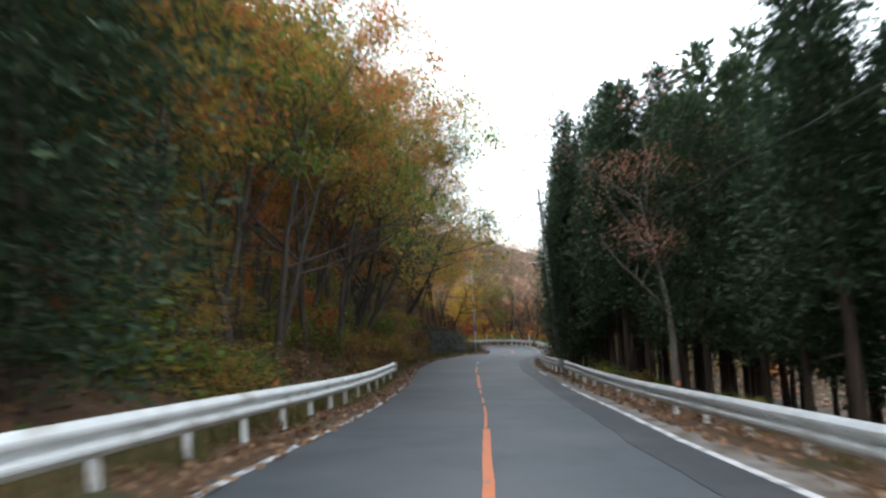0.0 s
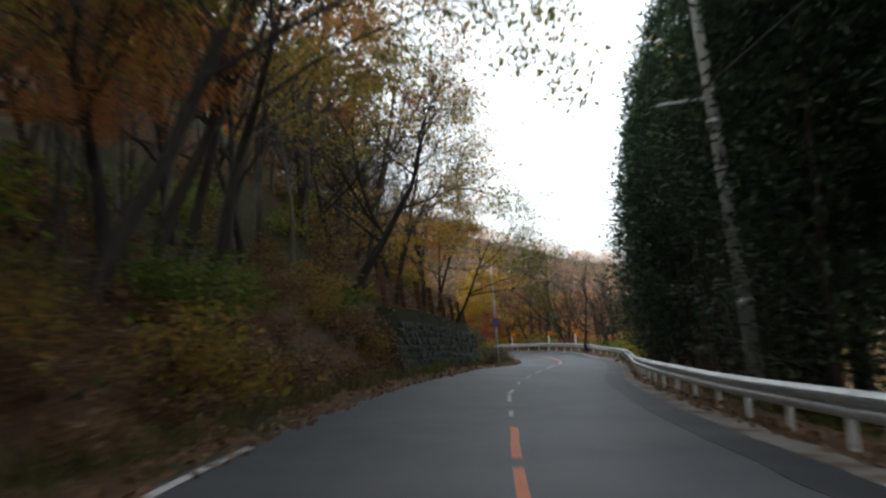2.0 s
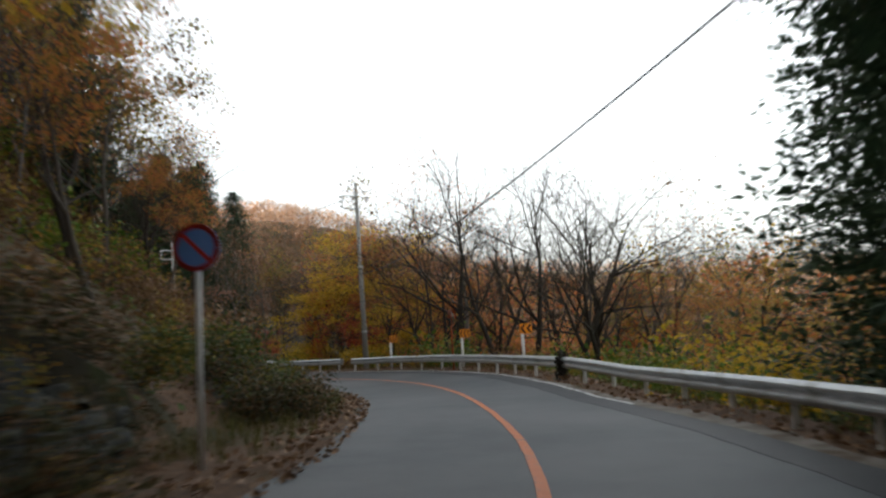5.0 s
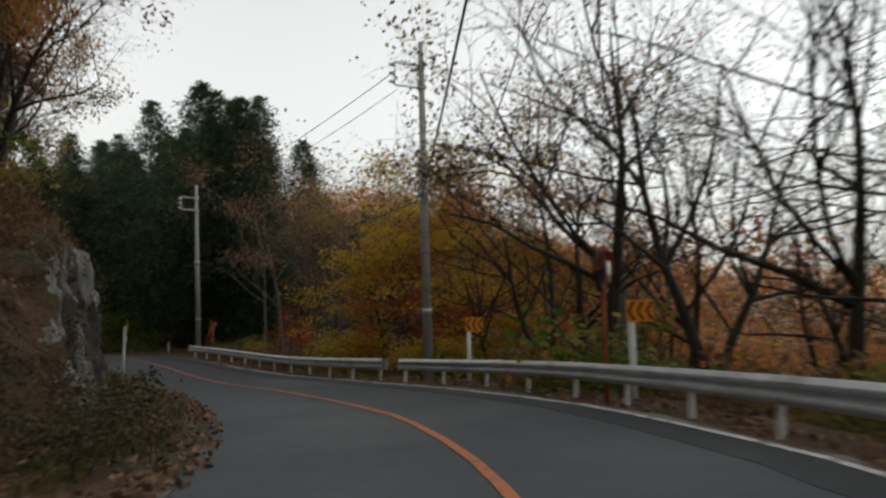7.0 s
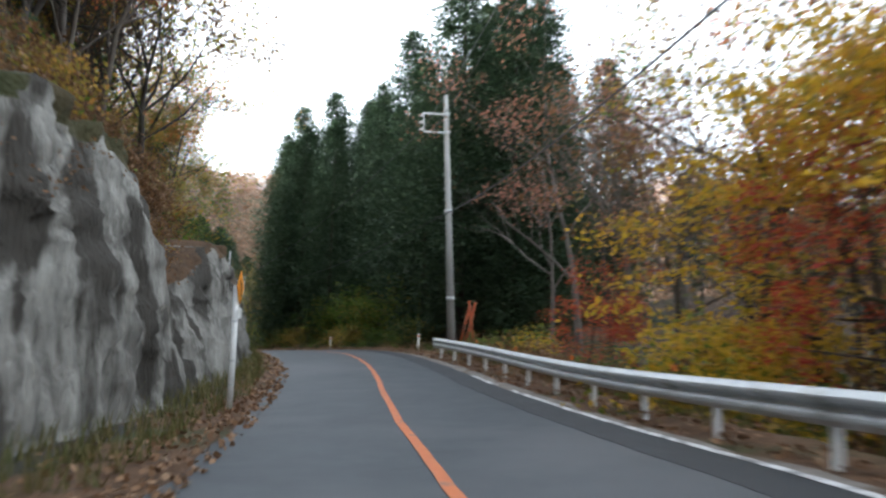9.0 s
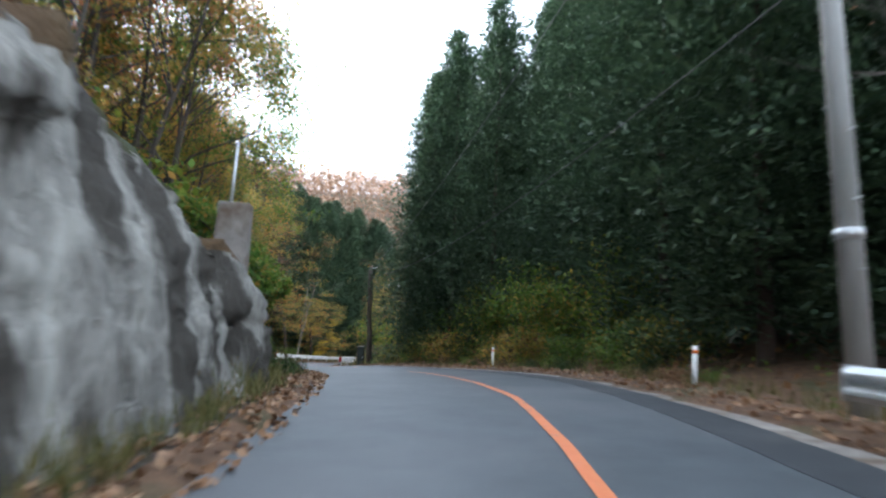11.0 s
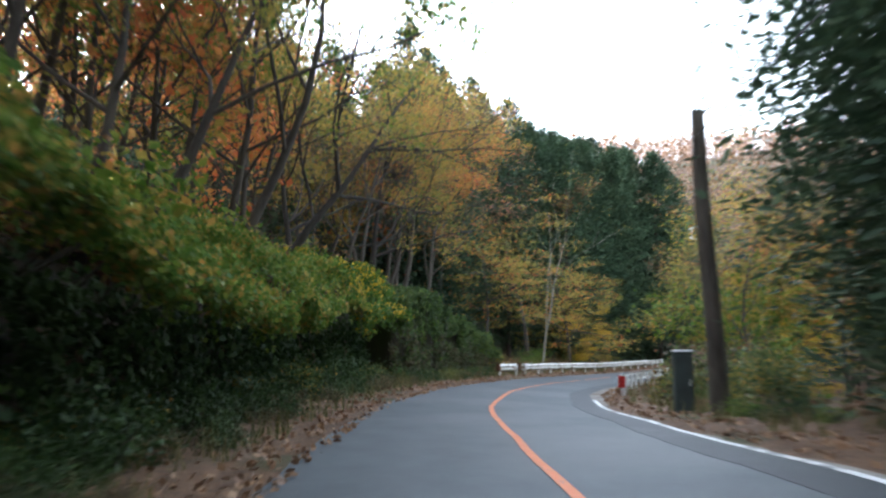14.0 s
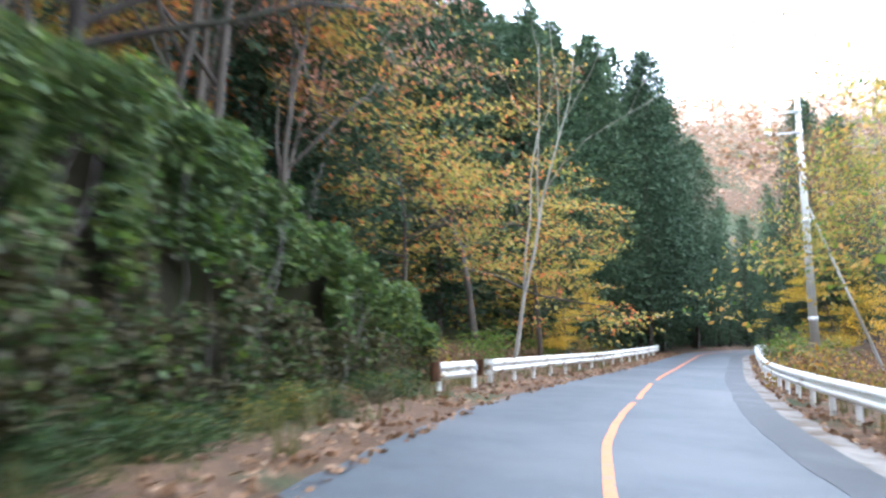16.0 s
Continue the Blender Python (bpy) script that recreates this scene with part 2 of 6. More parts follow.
# ---------- mesh helpers ----------
def mesh_of(name, verts, faces, mats, smooth=False, slots=None):
    me = bpy.data.meshes.new(name)
    me.from_pydata([tuple(map(float, v)) for v in verts], [], faces)
    for m in mats if isinstance(mats, (list, tuple)) else [mats]:
        me.materials.append(m)
    if slots is not None:
        me.polygons.foreach_set("material_index", slots)
    if smooth:
        me.polygons.foreach_set("use_smooth", [True] * len(me.polygons))
    me.update()
    return me


def piece(name, me, parent=None, label=""):
    ob = new(name, me)
    if parent is not None:
        ob.parent = parent
    if label:
        ob["label"] = label
    return ob


def part(name, bm, mat, parent, label="", smooth=False):
    me = bpy.data.meshes.new(name)
    bmesh.ops.recalc_face_normals(bm, faces=bm.faces)
    bm.to_mesh(me)
    bm.free()
    me.materials.append(mat)
    if smooth:
        me.polygons.foreach_set("use_smooth", [True] * len(me.polygons))
    return piece(name, me, parent, label)


def thing(name, m, label, category, group="", kind=""):
    ob = new(name)
    ob.matrix_basis = m
    ob.empty_display_size = 0.3
    return tagged(ob, label, category, group, kind)


def box_bm(sx, sy, sz, at=(0, 0, 0), bevel=0.0, bm=None, turn=None):
    bm = bm or bmesh.new()
    m = Matrix.Translation(at) @ (turn or Matrix()) @ Matrix.Diagonal((sx, sy, sz, 1))
    made = bmesh.ops.create_cube(bm, size=1.0, matrix=m)
    if bevel:
        edges = list({e for v in made["verts"] for e in v.link_edges})
        bmesh.ops.bevel(bm, geom=edges, offset=bevel, segments=2, affect="EDGES", profile=0.6)
    return bm


def rod_bm(a, b, r0, r1=None, sides=10, bm=None):
    bm = bm or bmesh.new()
    a, b = Vector(a), Vector(b)
    d = b - a
    m = Matrix.Translation((a + b) / 2) @ d.to_track_quat("Z", "Y").to_matrix().to_4x4()
    bmesh.ops.create_cone(bm, cap_ends=True, segments=sides, radius1=r0, radius2=r0 if r1 is None else r1, depth=d.length, matrix=m)
    return bm


def tube(V, F, pts, radii, sides):
    """Adds a tapered tube along pts to the lists."""
    base = len(V)
    n = len(pts)
    for i, p in enumerate(pts):
        d = (pts[min(i + 1, n - 1)] - pts[max(i - 1, 0)])
        d = d / (np.linalg.norm(d) + 1e-9)
        u = np.cross(d, (0.31, 0.95, 0.05)) if abs(d[2]) > 0.8 else np.cross(d, (0, 0, 1.0))
        u /= np.linalg.norm(u) + 1e-9
        w = np.cross(d, u)
        for k in range(sides):
            a = 2 * math.pi * k / sides
            V.append(p + radii[i] * (u * math.cos(a) + w * math.sin(a)))
    for i in range(n - 1):
        for k in range(sides):
            k2 = (k + 1) % sides
            F.append((base + i * sides + k, base + i * sides + k2, base + (i + 1) * sides + k2, base + (i + 1) * sides + k))
    F.append(tuple(base + (n - 1) * sides + k for k in range(sides)))


# ---------- the road's axis, under the driven line ----------
EYE_H = 1.25
AXT = [row for row in PATH if row[0] not in (3.7, 5.8, 10.2, 12.3)]
_T = np.array([row[0] for row in AXT])
_Y = np.array([row[1] for row in AXT])


def hermite(T, Y, tt):
    m = np.zeros_like(Y)
    h0, h1 = np.diff(T)[:-1, None], np.diff(T)[1:, None]
    d0, d1 = np.diff(Y, axis=0)[:-1] / h0, np.diff(Y, axis=0)[1:] / h1
    m[1:-1] = (d0 * h1 + d1 * h0) / (h0 + h1)
    m[0], m[-1] = (Y[1] - Y[0]) / (T[1] - T[0]), (Y[-1] - Y[-2]) / (T[-1] - T[-2])
    i = np.clip(np.searchsorted(T, tt, side="right") - 1, 0, len(T) - 2)
    h = (T[i + 1] - T[i])[:, None]
    u = ((tt - T[i]) / (T[i + 1] - T[i]))[:, None]
    return ((2 * u**3 - 3 * u**2 + 1) * Y[i] + (u**3 - 2 * u**2 + u) * h * m[i]
            + (-2 * u**3 + 3 * u**2) * Y[i + 1] + (u**3 - u**2) * h * m[i + 1])


_C = hermite(_T, _Y, np.linspace(0, 16, 400))
_d = (_C[3] - _C[0]) / np.linalg.norm((_C[3] - _C[0])[:2])
_pre = [_C[0] - _d * k for k in range(70, 0, -1)]
_yaw = math.atan2(-(_C[-1] - _C[-6])[0], (_C[-1] - _C[-6])[1])
_sl = (_C[-1] - _C[-60])[2] / np.linalg.norm((_C[-1] - _C[-60])[:2])
_p, _post = _C[-1].copy(), []
for k in range(100):
    _yaw += radians(-0.9 if k < 15 else -0.35 if k < 32 else 0.0 if k < 48 else -1.3)
    _p = _p + np.array([-math.sin(_yaw), math.cos(_yaw), _sl * (1.0 if k < 30 else 0.4)])
    _post.append(_p.copy())
AX = np.vstack([_pre, _C, _post])
AX[:, 2] = np.convolve(np.pad(AX[:, 2] - EYE_H, 4, "edge"), np.ones(9) / 9, "valid")
AS = np.r_[0, np.cumsum(np.hypot(*np.diff(AX[:, :2], axis=0).T))]
AS -= AS[70]
SA = np.arange(-68.0, 282.0, 0.5)
AX = np.stack([np.interp(SA, AS, AX[:, k]) for k in range(3)], 1)
TAN = np.gradient(AX[:, :2], axis=0)
TAN = np.stack([np.convolve(np.pad(TAN[:, k], 3, "edge"), np.ones(7) / 7, "valid") for k in (0, 1)], 1)
TAN /= np.linalg.norm(TAN, axis=1)[:, None]


def knots(text):
    a = np.array([[float(v) for v in k.split(":")] for k in text.split()])
    return lambda s: np.interp(s, a[:, 0], a[:, 1])


EDGE_L = knots("-70:-2.7 20:-2.7 30:-2.75 40:-3.2 50:-3.3 57:-2.9 65:-3.2 80:-2.5 90:-2.1 110:-2.3 122:-2.25 130:-1.9 145:-2.1 155:-2.1 165:-1.9 175:-1.75 185:-1.95 192:-1.75 199:-1.4 214:-0.65 232:-0.2 285:0")
CENTRE = knots("-70:0.05 0:0.05 25:0.15 32:0.25 41:0.17 48:-0.1 57:0 70:0 80:0.45 86:0.65 92:0.86 98:1.05 103:1.15 106:0.93 110:0.6 115:0.32 120:0.28 125:0.44 132:0.95 140:1.4 151:1.32 160:1.2 172:1.2 179:0.78 186:0.6 192:0.78 200:1.2 212:1.3 232:1.4 285:1.5")
LINE_R = knots("-70:2.7 10:2.75 18:2.95 25:3.15 31:3.4 45:3.4 55:3.35 66:3.6 80:3.8 86:3.6 91:3.75 96:4.25 102:4.5 108:4.05 112:3.5 118:3.3 126:3.15 135:3.5 145:4.2 154:4.3 162:3.95 169:3.95 175:3.95 181:3.5 187:3.3 195:3.75 205:4.1 227:4.05 285:4")
BANK = knots("-70:-0.03 20:-0.03 45:-0.065 62:-0.065 76:-0.02 86:-0.012 90:0.02 96:0.035 104:0.05 130:0.05 142:0.03 150:0.04 168:0.04 180:-0.03 205:-0.03 230:0 285:0")


def at(s, lat, h=0.0):
    """The world place at s metres along the axis, lat metres to its right, h above the banked road."""
    x, y, z = (np.interp(s, SA, AX[:, k]) for k in range(3))
    tx, ty = np.interp(s, SA, TAN[:, 0]), np.interp(s, SA, TAN[:, 1])
    return np.array([x + lat * ty, y - lat * tx, z + BANK(s) * np.clip(lat, -6, 6) + h])


def heading(s):
    """Degrees about z that turn +y to the road's direction at s."""
    return math.degrees(math.atan2(-np.interp(s, SA, TAN[:, 0]), np.interp(s, SA, TAN[:, 1])))


def road_coords(x, y):
    """Arrays of s, lateral offset and road height for arrays of world places."""
    s, lat, z = np.empty(len(x)), np.empty(len(x)), np.empty(len(x))
    for a in range(0, len(x), 4000):
        d = (x[a:a + 4000, None] - AX[None, :, 0]) ** 2 + (y[a:a + 4000, None] - AX[None, :, 1]) ** 2
        i = d.argmin(1)
        vx, vy = x[a:a + 4000] - AX[i, 0], y[a:a + 4000] - AX[i, 1]
        along = np.clip(vx * TAN[i, 0] + vy * TAN[i, 1], -0.3, 0.3)
        side = np.sign(vx * TAN[i, 1] - vy * TAN[i, 0])
        s[a:a + 4000], z[a:a + 4000] = SA[i] + along, AX[i, 2]
        lat[a:a + 4000] = side * np.sqrt(d[np.arange(len(i)), i])
    return s, lat, z


# left of the road: foot of the slope, height of its steep first part, slope above
FOOT_L = knots("-70:-5 30:-4.6 40:-4.1 50:-4.2 60:-4.4 76:-4.9 86:-4.6 100:-4.4 112:-4.7 118:-4.75 122:-4.4 126:-3.9 134:-3.1 140:-2.9 143:-3.1 147:-4.8 165:-5.2 186:-5.2 190:-5 199:-5.2 204:-6.5 230:-6 285:-4.5")
STEEP_L = knots("-70:0.4 30:0.6 44:1.6 50:2.4 56:2.9 76:2.9 82:1.5 92:1.6 99:1.5 105:2.9 109:4.0 114:4.5 117:4.9 121:5.2 124:5.5 125:5.1 125.7:3.0 127:2.3 130:2.6 131.5:3.3 133:3.8 135:3.7 137:3.0 139:2.4 142:2.0 145:2.1 150:2.6 190:3 198:2 204:0.3 285:0.5")
SLOPE_L = knots("-70:0.5 30:0.5 44:0.55 55:0.6 58:0.95 71:0.95 77:0.65 86:0.65 100:0.8 114:0.95 120:1.15 134:1.1 141:0.75 160:0.5 195:0.4 206:0.3 216:0.45 240:0.5 285:0.5")
REACH_L = knots("-70:60 34:60 44:13 88:13 100:60 285:95")   # how far the slope climbs before it eases off
SLOPE_R = knots("-70:-0.28 60:-0.25 74:-0.3 90:-0.32 120:-0.32 132:-0.2 142:0.05 150:0.16 175:0.14 184:-0.05 200:-0.15 230:0.1 285:0.15")


def ground_h(s, lat):
    """Height of the ground above the road's axis at (s, lat)."""
    s, lat = np.asarray(s, float), np.asarray(lat, float)
    bank = BANK(s) * np.clip(lat, -6, 6)
    dl = FOOT_L(s) - lat                     # beyond the left foot
    left = np.where(dl > 0, STEEP_L(s) * np.clip(dl / 1.6, 0, 1) + SLOPE_L(s) * (np.clip(dl - 1.6, 0, REACH_L(s)) + 0.5 * np.clip(dl - 1.6 - REACH_L(s), 0, 190)), 0)
    left = np.where(left > 62, 62 + (left - 62) * 0.35, left)
    dr = lat - (LINE_R(s) + 1.35)
    right = SLOPE_R(s) * np.clip(dr, 0, 32) + np.where(dr > 0, -0.1 * np.clip(dr, 0, 1), 0)
    return bank + left + right


def place(s, lat, sink=0.0):
    """A point on the ground."""
    p = at(s, lat)
    p[2] = np.interp(s, SA, AX[:, 2]) + float(ground_h(s, lat)) + swell(p[0], p[1], lat) - sink
    return p


def swell(x, y, lat):
    """Unevenness of the ground away from the road."""
    k = min(1.0, max(0.0, (abs(lat) - 5.5) / 6))
    return k * (1.3 * noise.noise((x * 0.06, y * 0.06, 3.1)) + 0.45 * noise.noise((x * 0.21, y * 0.21, 7.7)))


# ---------- ground ----------
def axis_lines(lo, hi, step, far):
    inner = list(np.arange(lo, hi, step))
    out, v, d = [], hi, step
    while v < far:
        out.append(v)
        d = min(d * 1.13, 45)
        v += d
    low, v, d = [], lo, step
    while v > -far:
        d = min(d * 1.13, 45)
        v -= d
        low.append(v)
    return np.array(low[::-1] + inner + out)


def hill_rise(x):
    """The far hills stand lower to the east than to the north-west."""
    return 0.72 + 0.08 * min(1.0, max(0.0, (-x - 60) / 150))


GROUND = {}


def build_ground():
    xs, ys = axis_lines(-125, 45, 1.3, 1500), axis_lines(-20, 260, 1.3, 1600)
    gx, gy = np.meshgrid(xs, ys)
    x, y = gx.ravel(), gy.ravel()
    s, lat, zr = road_coords(x, y)
    z = zr + ground_h(s, lat)
    near = np.abs(lat) < 6.6
    inside = near & (lat > FOOT_L(s) - 0.2) & (lat < LINE_R(s) + 3.2)
    z = z - np.where(inside, 0.45, 0.0)
    cut = (lat < FOOT_L(s)) & (lat > FOOT_L(s) - 2.3)
    z = z - np.where(cut & (((s > 54) & (s < 78)) | ((s > 100) & (s < 142))), 0.85 * STEEP_L(s), 0.0)
    r = np.hypot(x + 20, y - 90)
    ne = np.clip(((x + 20) * 0.8 + (y - 90) * 0.6 + 120) / 220, 0, 1)
    k = np.clip((r - 200) / 380, 0, 1)
    k = k * k * (3 - 2 * k) * ne
    for i in range(len(x)):
        if abs(lat[i]) > 5.5:
            z[i] += swell(x[i], y[i], lat[i])
        if k[i] > 0:
            n = noise.fractal((x[i] * 0.0042, y[i] * 0.0042, 1.7), 1.0, 2.0, 5)
            z[i] = z[i] * (1 - 0.5 * k[i]) + k[i] * hill_rise(x[i]) * (46 + 34 * n)
    nx, ny = len(xs), len(ys)
    soft = np.clip((np.abs(lat).reshape(ny, nx) - 24) / 14, 0, 1)
    g = z.reshape(ny, nx)
    for k in range(40):
        a = np.pad(g, 1, "edge")
        g = g + soft * 0.5 * ((a[:-2, 1:-1] + a[2:, 1:-1] + a[1:-1, :-2] + a[1:-1, 2:]) / 4 - g)
    z = g.ravel()
    GROUND["grid"] = (xs, ys, g)
    F = [(j * nx + i, j * nx + i + 1, (j + 1) * nx + i + 1, (j + 1) * nx + i) for j in range(ny - 1) for i in range(nx - 1)]
    me = mesh_of("ground", np.stack([x, y, z], 1), F, FOREST_FLOOR, smooth=True)
    tagged(new("ground", me), "brown leaf-covered forest floor rising into wooded hills", "ground", kind="structure")


build_ground()


def ribbon(name, s0, s1, lat0, lat1, mat, lift=0.0, step=0.5, cols=1, jag=0.0, thick=0.0):
    """A strip along the road between two lateral lines, lifted above its surface."""
    ss = np.arange(s0, s1 + 1e-6, step)
    V, F = [], []
    for s in ss:
        a, b = lat0(s) if callable(lat0) else lat0, lat1(s) if callable(lat1) else lat1
        for c in range(cols + 1):
            l = a + (b - a) * c / cols
            j = jag * noise.noise((s * 0.9, l * 0.3, 5.0)) if jag and c in (0, cols) else 0.0
            V.append(at(s, l + j, lift))
    w = cols + 1
    F = [(i * w + c, i * w + c + 1, (i + 1) * w + c + 1, (i + 1) * w + c) for i in range(len(ss) - 1) for c in range(cols)]
    if thick:
        n0 = len(V)
        for i in range(len(ss)):
            for c in (0, cols):
                V.append(V[i * w + c] - np.array([0, 0, thick]))
        for i in range(len(ss) - 1):
            F.append((i * w, (i + 1) * w, n0 + 2 * i + 2, n0 + 2 * i))
            F.append((i * w + cols, n0 + 2 * i + 1, n0 + 2 * i + 3, (i + 1) * w + cols))
    return mesh_of(name, V, F, mat, smooth=False)


GUTTER_W = knots("-70:0.55 80:0.5 90:0.3 136:0.3 142:0.16 180:0.16 186:0.5 285:0.5")
road = tagged(new("road", ribbon("road", -66, 280, EDGE_L, lambda s: LINE_R(s) - 0.62, ASPHALT, 0.0, cols=8, jag=0.12, thick=0.3)),
              "worn grey asphalt mountain road curving through forest", "road", kind="structure")
piece("asphalt_strip", ribbon("asphalt_strip", -66, 280, lambda s: LINE_R(s) - 0.72, lambda s: LINE_R(s) - 0.04, PATCH, 0.006, cols=2, jag=0.06, thick=0.1), road,
      "darker strip of newer asphalt")
piece("road_edge", ribbon("road_edge", -66, 280, lambda s: LINE_R(s) - 0.12, lambda s: LINE_R(s) + GUTTER_W(s) * (1 + 0.2 * math.sin(s * 0.31)), GUTTER, 0.0, cols=2, jag=0.22, thick=0.25), road,
      "dusty pale concrete edge")


def line_run(name, s0, s1, lat, width, mat, parent, lift=0.011):
    piece(name, ribbon(name, s0, s1, lambda s: lat(s) - width / 2, lambda s: lat(s) + width / 2, mat, lift, 0.5, 1, 0.02), parent)


for a, b in ((12.2, 17.6), (18.3, 20.6), (22.0, 24.2)):
    line_run("centre_line", a, b, lambda s: CENTRE(s) - 0.02, 0.055, ORANGE_LINE, road)
for a, b in ((-66, 12.2), (24.8, 33.5), (35.3, 38.0), (38.4, 41.5), (43, 44), (46, 49.5), (52, 53), (55.5, 57.5), (60, 63), (66, 72), (74, 153.6), (161.5, 199), (200, 206), (208, 262)):
    line_run("centre_line", a, b, CENTRE, 0.13 if 73 < a < 160 else 0.085 if 42 < a < 73 else 0.115, FADED_LINE if 42 < a < 73 else ORANGE_LINE, road)
for a, b in ((-66, 18), (18.6, 24), (25, 26.5), (33, 37), (84, 112.5), (113, 124), (125.2, 128), (147, 178), (178.6, 184)):
    line_run("edge_line", a, b, LINE_R, 0.12, WHITE_LINE, road, 0.014)
for a, b in ((-66, 23.5), (24, 33), (34, 39)):
    line_run("edge_line", a, b, lambda s: EDGE_L(s) + 0.14, 0.12, WHITE_LINE, road)


def build_verge(name, side, label):
    """The fine strip of soil and litter between the asphalt and the slope."""
    V, F = [], []
    ss = np.arange(-66, 281, 0.5)
    cols = 14
    for s in ss:
        if side < 0:
            a, b = EDGE_L(s) + 0.1, FOOT_L(s) - (0.0 if 54.5 < s < 78 or 100.5 < s < 141.5 else 1.7)
        else:
            a, b = LINE_R(s) + GUTTER_W(s) - 0.12, LINE_R(s) + 4.6
        for c in range(cols + 1):
            l = a + (b - a) * c / cols
            p = at(s, l)
            z = np.interp(s, SA, AX[:, 2]) + float(ground_h(s, l))
            lump = min(1.0, c / 3.0) * (0.07 + 0.1 * noise.noise((p[0] * 0.7, p[1] * 0.7, 2.0)) + 0.04 * noise.noise((p[0] * 2.3, p[1] * 2.3, 9.0)))
            V.append((p[0], p[1], z - 0.03 + lump + (swell(p[0], p[1], l) if abs(l) > 5.5 else 0)))
    w = cols + 1
    F = [(i * w + c, i * w + c + 1, (i + 1) * w + c + 1, (i + 1) * w + c) for i in range(len(ss) - 1) for c in range(cols)]
    # Past the foot the bank takes darker earth, with the overhang's shade in its colour.
    slots = [int(side < 0 and ss[f[0] // w] > 84 and EDGE_L(ss[f[0] // w]) + 0.1 + (FOOT_L(ss[f[0] // w]) - 1.8 - EDGE_L(ss[f[0] // w])) * (f[0] % w) / cols < FOOT_L(ss[f[0] // w])) for f in F]
    tagged(new(name, mesh_of(name, V, F, [LITTER, SHADED_EARTH], smooth=True, slots=slots)), label, "verge", kind="structure")


build_verge("verge_inner", -1, "soil verge strewn with brown leaves beside the asphalt")
build_verge("verge_outer", 1, "soil shoulder with dry leaves under the guardrail")


# ---------- rock cliff ----------
def build_cliff():
    ss = np.arange(98.5, 145.6, 0.18)
    nh = 46
    V, F = [], []
    for s in ss:
        top = STEEP_L(s) + 0.35 + 0.5 * noise.noise((s * 0.25, 0.0, 4.4)) + 0.4 * noise.noise((s * 0.9, 2.0, 4.4))
        ramp = min(1, (s - 98.5) / 4, (146 - s) / 3.4)
        for j in range(nh + 1):
            u = j / nh
            h = -0.3 + (max(0.6, top * max(0.25, ramp)) + 0.3) * u
            warp = 0.6 * noise.noise((s * 0.5, h * 0.35, 6.0))
            crack = 1 - abs(noise.noise((s * 0.7 + warp, h * 0.14, 1.0))) * 2.2
            crack2 = 1 - abs(noise.noise((s * 1.9 + warp, h * 0.4, 2.0))) * 2.5
            slab = noise.cell((s * 0.6 + warp, h * 0.33 + 0.3 * noise.noise((s * 0.6, h, 2.0)), 3.0))
            slab2 = noise.cell((s * 1.5 - warp, h * 0.9 + warp, 13.0))
            d = (0.42 * noise.noise((s * 0.26, h * 0.2, 8.0)) + 0.1 * noise.noise((s * 1.1 + 0.25 * h, h * 0.12, 31.0)) + 0.26 * max(0, crack) ** 3 + 0.13 * max(0, crack2) ** 2 + 0.2 * slab + 0.1 * slab2
                 + 0.2 * noise.fractal((s * 1.6, h * 1.1, 5.0), 0.8, 2.0, 5))
            lat = FOOT_L(s) + 0.3 - 1.3 * u ** 1.5 - d * min(1, 0.3 + u * 2) + (0.35 if u < 0.06 else 0)
            if j == nh:
                lat -= 1.8
            V.append(at(s, lat, h))
    w = nh + 1
    F = [(i * w + c, (i + 1) * w + c, (i + 1) * w + c + 1, i * w + c + 1) for i in range(len(ss) - 1) for c in range(nh)]
    slots = [int(ss[f[0] // w] < 102.5 + 3 * noise.noise((ss[f[0] // w] * 0.4, f[0] % w * 0.15, 1.0)) + 0.1 * (f[0] % w) or f[0] % w > nh - 4 + 6 * noise.noise((ss[f[0] // w] * 0.9, 8.0, 0.0))) for f in F]
    tagged(new("rock_cliff", mesh_of("rock_cliff", V, F, [ROCK, FOREST_FLOOR], smooth=True, slots=slots)), "weathered grey rock cliff with pale vertical streaks", "cliff", kind="structure")


build_cliff()


# ---------- guardrails ----------
def beam_profile():
    """Outline of a W-beam: (towards the road, up) from the beam's middle."""
    return [(0.0, 0.175), (0.022, 0.165), (0.075, 0.11), (0.08, 0.085), (0.075, 0.06), (0.012, 0.022), (0.005, 0.0),
            (0.012, -0.022), (0.075, -0.06), (0.08, -0.085), (0.075, -0.11), (0.022, -0.165), (0.0, -0.175)]


POST_MESH = {}


def post_mesh(mat):
    if mat.name not in POST_MESH:
        bm = rod_bm((0, 0, -0.5), (0, 0, 0.66), 0.057, sides=12)
        bmesh.ops.create_uvsphere(bm, u_segments=12, v_segments=5, radius=0.057, matrix=pose(0, 0, 0.66) @ Matrix.Diagonal((1, 1, 0.5, 1)))
        me = bpy.data.meshes.new("post")
        bm.to_mesh(me)
        bm.free()
        me.materials.append(mat)
        POST_MESH[mat.name] = me
    return POST_MESH[mat.name]


RAIL_DROP = knots("-70:-0.24 18:-0.2 32:-0.02 285:0")


